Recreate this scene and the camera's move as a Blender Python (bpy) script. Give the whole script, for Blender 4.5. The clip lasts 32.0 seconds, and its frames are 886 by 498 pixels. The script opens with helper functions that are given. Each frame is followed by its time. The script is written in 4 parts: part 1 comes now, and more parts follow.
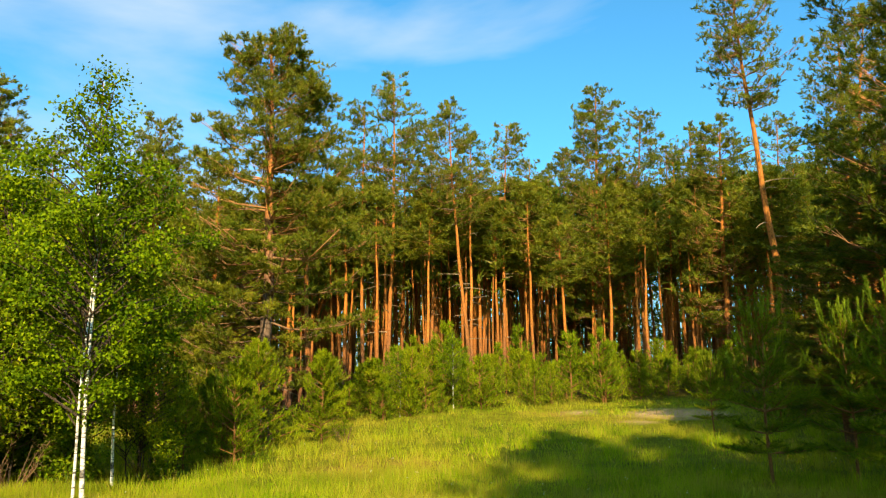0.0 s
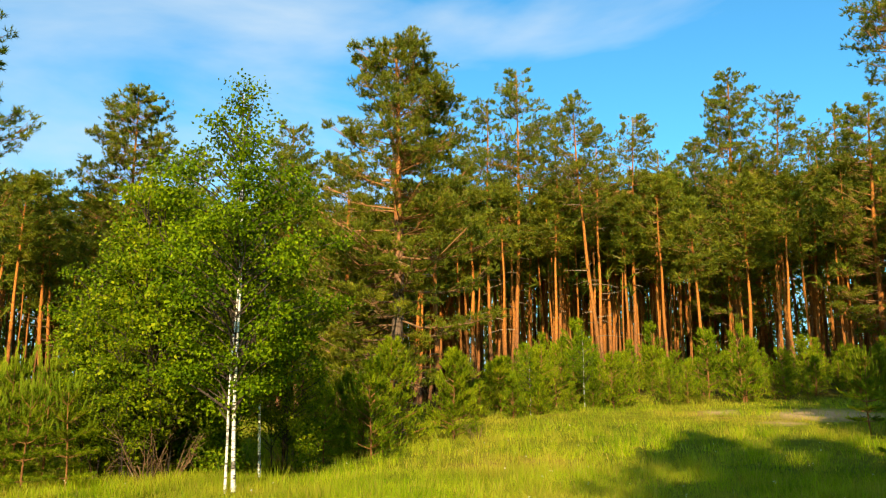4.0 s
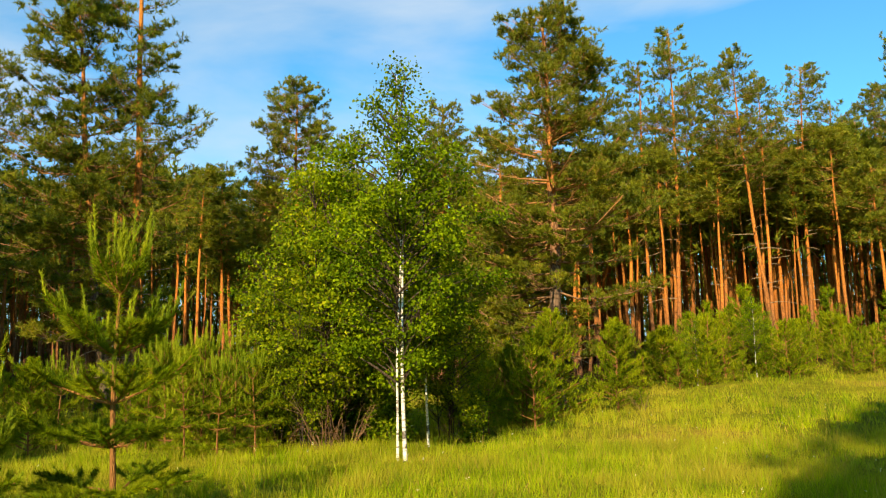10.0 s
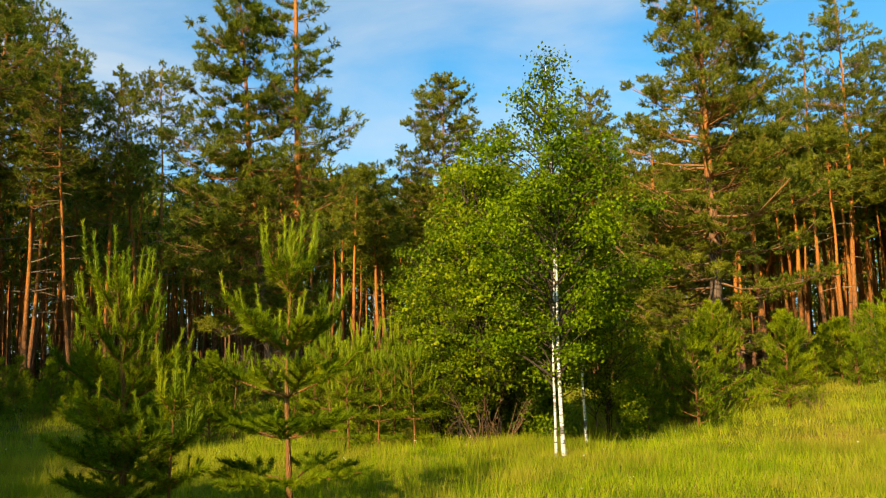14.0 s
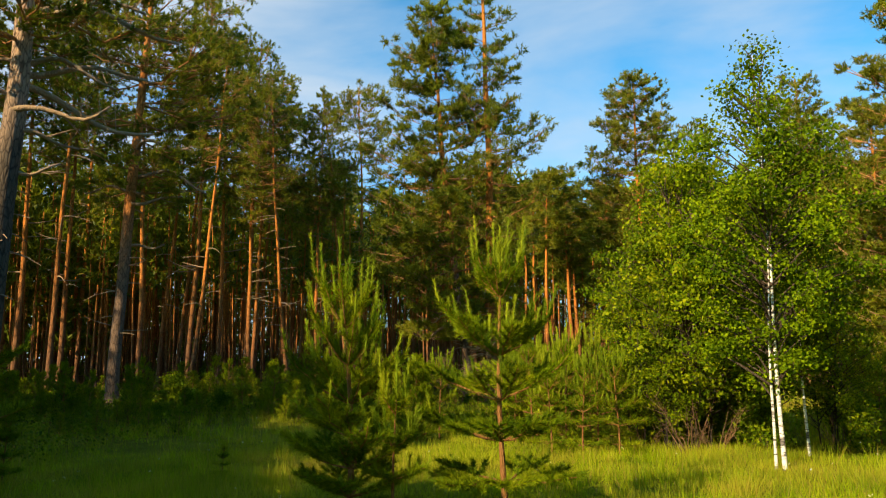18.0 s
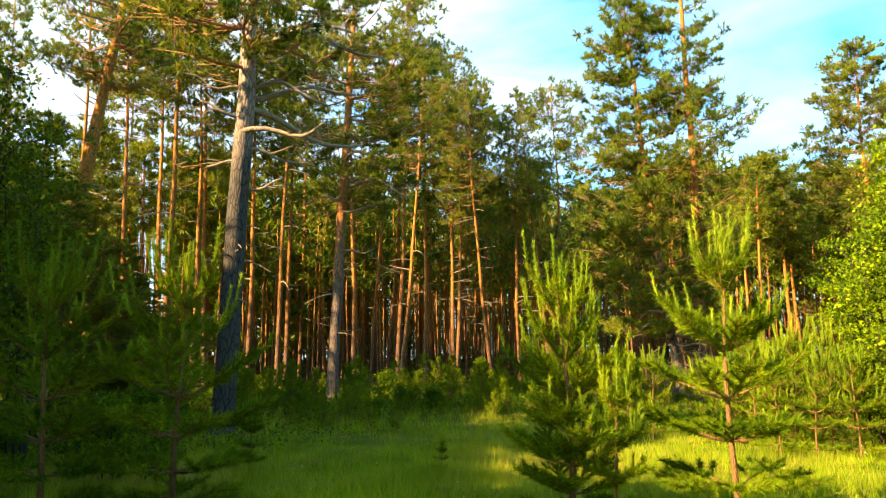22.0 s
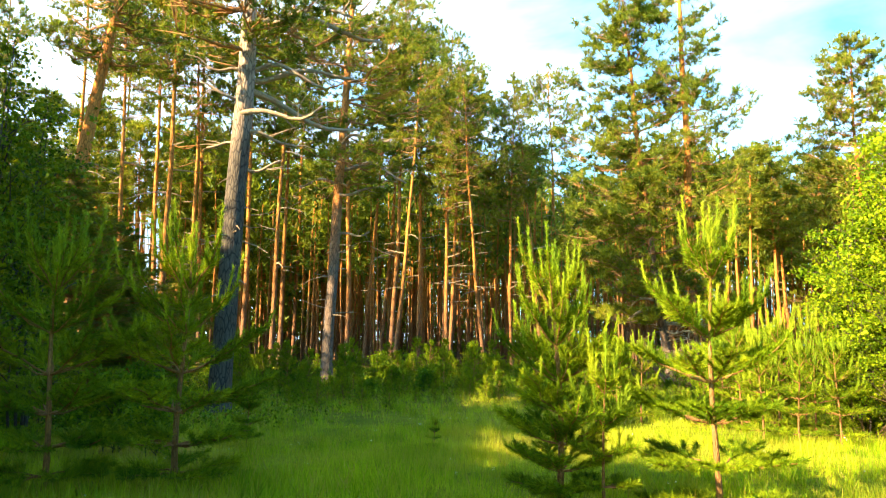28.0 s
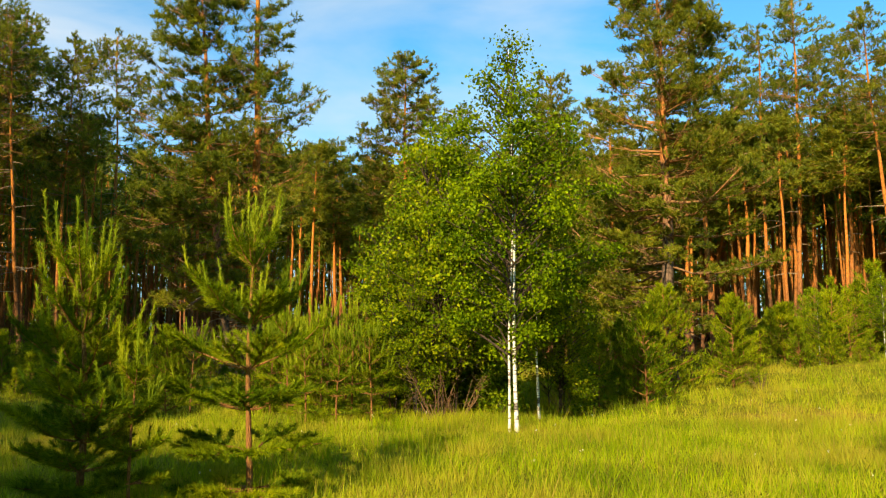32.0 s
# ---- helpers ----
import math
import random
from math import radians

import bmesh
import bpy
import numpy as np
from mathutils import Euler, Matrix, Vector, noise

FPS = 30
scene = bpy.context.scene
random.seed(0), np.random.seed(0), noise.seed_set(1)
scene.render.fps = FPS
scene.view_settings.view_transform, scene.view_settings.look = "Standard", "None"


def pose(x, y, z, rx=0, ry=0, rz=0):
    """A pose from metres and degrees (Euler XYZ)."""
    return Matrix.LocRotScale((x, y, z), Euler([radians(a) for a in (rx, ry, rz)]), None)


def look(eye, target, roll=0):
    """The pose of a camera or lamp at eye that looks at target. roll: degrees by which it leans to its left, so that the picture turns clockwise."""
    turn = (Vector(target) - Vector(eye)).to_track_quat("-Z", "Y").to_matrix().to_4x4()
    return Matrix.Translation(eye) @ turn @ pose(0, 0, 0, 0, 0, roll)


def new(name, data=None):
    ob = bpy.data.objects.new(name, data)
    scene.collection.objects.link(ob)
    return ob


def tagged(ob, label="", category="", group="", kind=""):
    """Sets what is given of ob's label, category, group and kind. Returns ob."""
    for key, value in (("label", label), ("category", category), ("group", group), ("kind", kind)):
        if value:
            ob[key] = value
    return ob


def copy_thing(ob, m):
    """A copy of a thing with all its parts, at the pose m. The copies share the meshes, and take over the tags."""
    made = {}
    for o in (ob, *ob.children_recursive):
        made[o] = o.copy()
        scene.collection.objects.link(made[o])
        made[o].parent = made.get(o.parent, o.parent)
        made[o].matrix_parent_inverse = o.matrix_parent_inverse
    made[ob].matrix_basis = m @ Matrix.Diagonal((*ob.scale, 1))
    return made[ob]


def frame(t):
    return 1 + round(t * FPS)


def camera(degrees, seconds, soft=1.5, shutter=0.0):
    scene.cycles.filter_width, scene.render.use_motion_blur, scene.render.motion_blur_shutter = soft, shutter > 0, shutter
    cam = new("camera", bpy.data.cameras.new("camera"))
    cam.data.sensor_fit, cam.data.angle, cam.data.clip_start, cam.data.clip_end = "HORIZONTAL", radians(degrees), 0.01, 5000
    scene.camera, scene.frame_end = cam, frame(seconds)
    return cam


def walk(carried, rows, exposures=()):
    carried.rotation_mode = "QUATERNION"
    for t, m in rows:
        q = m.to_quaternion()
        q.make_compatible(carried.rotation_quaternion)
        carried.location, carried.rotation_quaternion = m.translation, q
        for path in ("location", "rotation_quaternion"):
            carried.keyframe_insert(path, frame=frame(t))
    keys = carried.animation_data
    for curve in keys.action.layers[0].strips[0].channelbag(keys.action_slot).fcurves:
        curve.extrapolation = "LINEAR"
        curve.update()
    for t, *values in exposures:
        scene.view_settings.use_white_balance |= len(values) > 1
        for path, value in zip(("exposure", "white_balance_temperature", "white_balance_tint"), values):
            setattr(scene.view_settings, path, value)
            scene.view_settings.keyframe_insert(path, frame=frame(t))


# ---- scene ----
cam = camera(59.24, 32.0, 1.15)

# seconds, turn to the left, tilt upwards, roll, and where the camera is held
PATH = [
    (0.0, -28.20, 9.88, 0.55, 0.305, 0.009, 1.621),
    (0.5, -27.07, 9.87, 0.49, 0.280, 0.035, 1.624),
    (1.0, -25.91, 9.89, 0.43, 0.261, 0.048, 1.624),
    (1.5, -24.62, 9.91, 0.43, 0.251, 0.048, 1.623),
    (2.0, -23.41, 9.95, 0.39, 0.249, 0.045, 1.621),
    (2.5, -22.19, 9.95, 0.30, 0.249, 0.042, 1.618),
    (3.0, -21.05, 9.92, 0.24, 0.247, 0.040, 1.620),
    (3.5, -20.00, 9.84, 0.22, 0.242, 0.041, 1.625),
    (4.0, -18.93, 9.76, 0.23, 0.239, 0.047, 1.626),
    (4.5, -17.73, 9.75, 0.25, 0.240, 0.060, 1.614),
    (5.0, -16.44, 9.79, 0.26, 0.245, 0.077, 1.592),
    (5.5, -15.20, 9.57, 0.39, 0.229, 0.097, 1.579),
    (6.0, -14.06, 9.26, 0.33, 0.197, 0.114, 1.576),
    (6.5, -13.07, 8.93, 0.33, 0.166, 0.125, 1.575),
    (7.0, -12.11, 8.81, 0.29, 0.145, 0.133, 1.574),
    (7.5, -11.29, 8.64, 0.43, 0.129, 0.135, 1.577),
    (8.0, -10.75, 8.45, 0.55, 0.123, 0.119, 1.585),
    (8.5, -10.20, 8.35, 0.73, 0.135, 0.087, 1.595),
    (9.0, -9.48, 8.14, 0.89, 0.152, 0.061, 1.602),
    (9.5, -8.60, 8.01, 0.99, 0.162, 0.053, 1.603),
    (10.0, -7.62, 7.96, 1.03, 0.164, 0.060, 1.604),
    (10.5, -6.66, 7.93, 1.00, 0.162, 0.070, 1.612),
    (11.0, -5.52, 7.87, 1.05, 0.156, 0.078, 1.624),
    (11.5, -4.42, 7.81, 1.07, 0.149, 0.084, 1.633),
    (12.0, -2.95, 7.68, 1.24, 0.142, 0.092, 1.639),
    (12.5, -1.43, 7.66, 1.21, 0.133, 0.106, 1.642),
    (13.0, 0.04, 7.66, 1.18, 0.116, 0.118, 1.644),
    (13.5, 1.69, 7.62, 1.04, 0.089, 0.124, 1.646),
    (14.0, 3.21, 7.55, 0.91, 0.058, 0.119, 1.646),
    (14.5, 4.61, 7.45, 0.82, 0.023, 0.099, 1.644),
    (15.0, 6.07, 7.36, 0.75, -0.009, 0.075, 1.644),
    (15.5, 7.82, 7.33, 0.71, -0.030, 0.057, 1.647),
    (16.0, 9.76, 7.35, 0.69, -0.043, 0.046, 1.655),
    (16.5, 11.76, 7.47, 0.66, -0.059, 0.036, 1.660),
    (17.0, 13.62, 7.65, 0.63, -0.080, 0.030, 1.661),
    (17.5, 15.33, 7.88, 0.51, -0.103, 0.029, 1.657),
    (18.0, 17.04, 8.02, 0.47, -0.126, 0.029, 1.650),
    (18.5, 18.78, 8.14, 0.47, -0.146, 0.027, 1.645),
    (19.0, 20.40, 8.24, 0.46, -0.163, 0.014, 1.642),
    (19.5, 22.03, 8.27, 0.54, -0.181, -0.006, 1.641),
    (20.0, 24.04, 8.25, 0.75, -0.204, -0.019, 1.640),
    (20.5, 26.21, 8.34, 0.71, -0.230, -0.019, 1.638),
    (21.0, 28.00, 8.36, 0.64, -0.255, -0.015, 1.637),
    (21.5, 29.68, 8.21, 0.56, -0.274, -0.018, 1.637),
    (22.0, 31.44, 8.03, 0.62, -0.292, -0.027, 1.637),
    (22.5, 33.26, 7.93, 0.56, -0.311, -0.035, 1.637),
    (23.0, 35.14, 7.89, 0.42, -0.329, -0.041, 1.638),
    (23.5, 37.01, 7.82, 0.42, -0.345, -0.049, 1.640),
    (24.0, 38.77, 7.73, 0.41, -0.359, -0.060, 1.643),
    (24.5, 40.49, 7.65, 0.40, -0.375, -0.074, 1.647),
    (25.0, 42.25, 7.51, 0.31, -0.398, -0.087, 1.648),
    (25.5, 44.42, 7.35, 0.15, -0.425, -0.100, 1.647),
    (26.0, 45.94, 7.21, -0.04, -0.409, -0.147, 1.641),
    (26.5, 45.78, 7.12, -0.25, -0.337, -0.230, 1.628),
    (27.0, 43.34, 7.05, -0.40, -0.254, -0.299, 1.616),
    (27.5, 37.99, 6.97, -0.41, -0.206, -0.302, 1.610),
    (28.0, 30.98, 6.88, -0.34, -0.193, -0.257, 1.608),
    (28.5, 26.72, 6.70, -0.34, -0.172, -0.219, 1.609),
    (29.0, 22.34, 6.46, -0.20, -0.145, -0.189, 1.611),
    (29.5, 18.12, 6.28, -0.13, -0.118, -0.159, 1.615),
    (30.0, 14.95, 6.15, -0.28, -0.092, -0.126, 1.621),
    (30.5, 10.86, 6.06, -0.43, -0.059, -0.104, 1.626),
    (31.0, 6.84, 6.06, -0.26, -0.018, -0.093, 1.626),
    (31.5, 3.19, 6.01, -0.12, 0.016, -0.081, 1.622),
    (32.0, 0.13, 6.01, 0.04, 0.035, -0.065, 1.615),
]
EXPOSURES = [(0, 1.0, 6550, 6), (7, 0.92, 6650, 8), (10, 0.91, 6800, 10), (13, 0.85, 6850, 10), (15.5, 0.8, 6750, 10), (18, 0.8, 6700, 10), (20, 1.22, 6850, 10), (22, 1.97, 6850, 10), (24, 2.33, 6900, 14), (25, 2.5, 7050, 17), (27.5, 2.74, 6450, 9), (28.3, 2.52, 6400, 7), (29, 2.08, 6600, 6), (30.5, 1.4, 6900, 10), (32, 0.98, 6900, 10)]
walk(cam, [(t, pose(x, y, z, 90 + tilt, 0, turn) @ pose(0, 0, 0, 0, 0, -roll)) for t, turn, tilt, roll, x, y, z in PATH], EXPOSURES)

# world, sun
SUN_AZ, SUN_EL = 154.0, 30.0          # degrees; azimuth counted to the left of straight ahead
sun_way = Vector((-math.sin(radians(SUN_AZ)) * math.cos(radians(SUN_EL)), math.cos(radians(SUN_AZ)) * math.cos(radians(SUN_EL)), math.sin(radians(SUN_EL))))
sun_data = bpy.data.lights.new("sun", "SUN")
sun_data.energy, sun_data.angle, sun_data.color = 5.0, radians(0.55), (1.0, 0.77, 0.45)
sun = new("sun", sun_data)
sun.matrix_world = look(sun_way * 200, (0, 0, 0))

world = bpy.data.worlds.new("sky")
scene.world = world
world.use_nodes = True
wn, wl = world.node_tree.nodes, world.node_tree.links
wn.clear()
sky = wn.new("ShaderNodeTexSky")
sky.sky_type, sky.sun_disc = "NISHITA", False
sky.sun_elevation, sky.sun_rotation = radians(SUN_EL), radians(-SUN_AZ)
sky.air_density, sky.dust_density, sky.ozone_density = 1.0, 1.3, 2.2
tint = wn.new("ShaderNodeMix")
tint.data_type, tint.blend_type = "RGBA", "MULTIPLY"
tint.inputs["Factor"].default_value = 1.0
tint.inputs["B"].default_value = (0.38, 0.94, 1.09, 1)
coord = wn.new("ShaderNodeTexCoord")
mapp = wn.new("ShaderNodeMapping")
mapp.inputs["Scale"].default_value = (1.2, 1.2, 4.5)
mapp.inputs["Rotation"].default_value = (0.25, -0.2, 0.4)
cloud = wn.new("ShaderNodeTexNoise")
cloud.inputs["Scale"].default_value, cloud.inputs["Detail"].default_value, cloud.inputs["Roughness"].default_value = 1.5, 7, 0.5
cloud.inputs["Distortion"].default_value = 0.35
cramp = wn.new("ShaderNodeValToRGB")
cramp.color_ramp.elements[0].position, cramp.color_ramp.elements[0].color = 0.445, (0, 0, 0, 1)
cramp.color_ramp.elements[1].position, cramp.color_ramp.elements[1].color = 0.68, (0.85, 0.85, 0.85, 1)
cmix = wn.new("ShaderNodeMix")
cmix.data_type = "RGBA"
cmix.inputs["B"].default_value = (3.15, 3.7, 4.3, 1)
wbg = wn.new("ShaderNodeBackground")
wbg.inputs["Strength"].default_value = 0.12
wout = wn.new("ShaderNodeOutputWorld")
wl.new(sky.outputs[0], tint.inputs["A"])
wl.new(coord.outputs["Generated"], mapp.inputs[0])
wl.new(mapp.outputs[0], cloud.inputs["Vector"])
veil = wn.new("ShaderNodeVectorMath")          # the veil of cirrus thickens towards the west
veil.operation = "DOT_PRODUCT"
veil.inputs[1].default_value = (-0.2, 0.0, 0.0)
vsum = wn.new("ShaderNodeMath")
vsum.operation = "ADD"
wl.new(coord.outputs["Generated"], veil.inputs[0])
wl.new(cloud.outputs[0], vsum.inputs[0])
wl.new(veil.outputs["Value"], vsum.inputs[1])
wl.new(vsum.outputs[0], cramp.inputs[0])
wl.new(cramp.outputs[0], cmix.inputs["Factor"])
wl.new(tint.outputs["Result"], cmix.inputs["A"])
wl.new(cmix.outputs["Result"], wbg.inputs[0])
wl.new(wbg.outputs[0], wout.inputs[0])


# ---- materials ----
def node(tree, kind, **values):
    n = tree.nodes.new(kind)
    for key, value in values.items():
        n.inputs[key].default_value = value
    return n


def blank(name):
    mat = bpy.data.materials.new(name)
    mat.use_nodes = True
    mat.node_tree.nodes.clear()
    return mat, mat.node_tree


def ramp(tree, stops, source):
    r = tree.nodes.new("ShaderNodeValToRGB")
    els = r.color_ramp.elements
    while len(els) < len(stops):
        els.new(0.5)
    for el, (pos, col) in zip(els, stops):
        el.position, el.color = pos, (*col, 1)
    tree.links.new(source, r.inputs[0])
    return r.outputs[0]


def blend(tree, a, b, fac, mode="MIX"):
    m = tree.nodes.new("ShaderNodeMix")
    m.data_type, m.blend_type = "RGBA", mode
    for key, v in (("A", a), ("B", b), ("Factor", fac)):
        if isinstance(v, bpy.types.NodeSocket):
            tree.links.new(v, m.inputs[key])
        else:
            m.inputs[key].default_value = v if key == "Factor" else (*v, 1)
    return m.outputs["Result"]


def leaf_material(name, stops, through_light=0.3, rough=0.55, odd=0.25, gloss=0.06, dry=None):
    """Leaves and needles: each island its own shade, each plant a slight cast of its own, light passing through."""
    mat, tree = blank(name)
    geo = tree.nodes.new("ShaderNodeNewGeometry")
    info = tree.nodes.new("ShaderNodeObjectInfo")
    col = ramp(tree, stops, geo.outputs["Random Per Island"])
    cast = ramp(tree, [(0.0, (1 - odd, 1 - odd * 0.6, 1 - odd)), (0.5, (1, 1, 1)), (1.0, (1 + odd, 1 + odd * 0.55, 1))], info.outputs["Random"])
    col = blend(tree, col, cast, 1.0, "MULTIPLY")
    where = tree.nodes.new("ShaderNodeTexCoord")
    patches = node(tree, "ShaderNodeTexNoise", Scale=0.9 if dry else 1.5, Detail=2.0)
    tree.links.new(where.outputs["Object"], patches.inputs["Vector"])
    col = blend(tree, col, ramp(tree, [(0.35, (0.62, 0.7, 0.6) if dry else (0.58, 0.66, 0.6)), (0.65, (1.25, 1.2, 1.0) if dry else (1.42, 1.3, 1.0))], patches.outputs[0]), 1.0, "MULTIPLY")
    if dry:
        for size, low, high in ((0.23, 0.47, 0.64), (0.75, 0.52, 0.64)):
            field = node(tree, "ShaderNodeTexNoise", Scale=size, Detail=4.0, Roughness=0.6)
            tree.links.new(where.outputs["Object"], field.inputs["Vector"])
            share = ramp(tree, [(low, (0, 0, 0)), (high, (0.6, 0.6, 0.6))], field.outputs[0])
            col = blend(tree, col, dry, share)
    bsdf = node(tree, "ShaderNodeBsdfPrincipled", Roughness=rough)
    bsdf.inputs["Specular IOR Level"].default_value = gloss
    tree.links.new(col, bsdf.inputs["Base Color"])
    glow = tree.nodes.new("ShaderNodeBsdfTranslucent")
    tree.links.new(blend(tree, col, (1.35, 1.3, 0.6), 1.0, "MULTIPLY"), glow.inputs["Color"])
    mix = tree.nodes.new("ShaderNodeMixShader")
    mix.inputs[0].default_value = through_light
    out = tree.nodes.new("ShaderNodeOutputMaterial")
    tree.links.new(bsdf.outputs[0], mix.inputs[1])
    tree.links.new(glow.outputs[0], mix.inputs[2])
    tree.links.new(mix.outputs[0], out.inputs[0])
    return mat


def bark_material(name, low, high, start, full, furrow, scale=1.0):
    """Bark whose colour changes up the stem (grey plates below, flaking orange above), with furrows."""
    mat, tree = blank(name)
    where = tree.nodes.new("ShaderNodeTexCoord")
    info = tree.nodes.new("ShaderNodeObjectInfo")
    stretch = node(tree, "ShaderNodeMapping", Scale=(1, 1, 0.28))
    tree.links.new(where.outputs["Object"], stretch.inputs[0])
    plates = node(tree, "ShaderNodeTexVoronoi", Scale=14.0 * scale)
    plates.feature = "DISTANCE_TO_EDGE"
    tree.links.new(stretch.outputs[0], plates.inputs["Vector"])
    fine = node(tree, "ShaderNodeTexNoise", Scale=38.0 * scale, Detail=5.0, Roughness=0.65)
    tree.links.new(stretch.outputs[0], fine.inputs["Vector"])
    broad = node(tree, "ShaderNodeTexNoise", Scale=1.3, Detail=3.0)
    tree.links.new(where.outputs["Object"], broad.inputs["Vector"])
    split = tree.nodes.new("ShaderNodeSeparateXYZ")
    tree.links.new(where.outputs["Object"], split.inputs[0])
    wobble = tree.nodes.new("ShaderNodeMath")
    wobble.operation = "MULTIPLY_ADD"
    tree.links.new(broad.outputs[0], wobble.inputs[0])
    wobble.inputs[1].default_value = 2.5
    tree.links.new(split.outputs["Z"], wobble.inputs[2])
    rise = tree.nodes.new("ShaderNodeMapRange")
    rise.inputs["From Min"].default_value, rise.inputs["From Max"].default_value = start + 1.2, full + 1.2
    tree.links.new(wobble.outputs[0], rise.inputs["Value"])
    col = blend(tree, low, high, rise.outputs[0])
    col = blend(tree, col, ramp(tree, [(0.3, (0.55, 0.5, 0.46)), (0.7, (1.3, 1.25, 1.2))], fine.outputs[0]), 0.8, "MULTIPLY")
    col = blend(tree, col, ramp(tree, [(0.0, (furrow, furrow, furrow)), (0.12, (1, 1, 1))], plates.outputs["Distance"]), 0.85, "MULTIPLY")
    col = blend(tree, col, ramp(tree, [(0.0, (0.7, 0.72, 0.75)), (1.0, (1.2, 1.15, 1.1))], info.outputs["Random"]), 0.7, "MULTIPLY")
    bump = node(tree, "ShaderNodeBump", Strength=0.8, Distance=0.03)
    tree.links.new(plates.outputs["Distance"], bump.inputs["Height"])
    bump2 = node(tree, "ShaderNodeBump", Strength=0.5, Distance=0.01)
    tree.links.new(fine.outputs[0], bump2.inputs["Height"])
    tree.links.new(bump.outputs[0], bump2.inputs["Normal"])
    bsdf = node(tree, "ShaderNodeBsdfPrincipled", Roughness=0.85)
    bsdf.inputs["Specular IOR Level"].default_value = 0.2
    tree.links.new(col, bsdf.inputs["Base Color"])
    tree.links.new(bump2.outputs[0], bsdf.inputs["Normal"])
    out = tree.nodes.new("ShaderNodeOutputMaterial")
    tree.links.new(bsdf.outputs[0], out.inputs[0])
    return mat


def birch_material():
    mat, tree = blank("birch_bark")
    where = tree.nodes.new("ShaderNodeTexCoord")
    flat = node(tree, "ShaderNodeMapping", Scale=(1, 1, 5.0))
    tree.links.new(where.outputs["Object"], flat.inputs[0])
    marks = node(tree, "ShaderNodeTexNoise", Scale=5.0, Detail=4.0, Roughness=0.6)
    tree.links.new(flat.outputs[0], marks.inputs["Vector"])
    scars = node(tree, "ShaderNodeTexNoise", Scale=3.2, Detail=3.0)
    tree.links.new(where.outputs["Object"], scars.inputs["Vector"])
    col = ramp(tree, [(0.0, (0.05, 0.045, 0.04)), (0.43, (0.10, 0.09, 0.08)), (0.48, (0.74, 0.71, 0.66)), (1.0, (0.84, 0.81, 0.76))], marks.outputs[0])
    col = blend(tree, col, ramp(tree, [(0.38, (0.12, 0.1, 0.09)), (0.46, (1, 1, 1))], scars.outputs[0]), 0.9, "MULTIPLY")
    bsdf = node(tree, "ShaderNodeBsdfPrincipled", Roughness=0.7)
    tree.links.new(col, bsdf.inputs["Base Color"])
    bump = node(tree, "ShaderNodeBump", Strength=0.3, Distance=0.01)
    tree.links.new(marks.outputs[0], bump.inputs["Height"])
    tree.links.new(bump.outputs[0], bsdf.inputs["Normal"])
    out = tree.nodes.new("ShaderNodeOutputMaterial")
    tree.links.new(bsdf.outputs[0], out.inputs[0])
    return mat


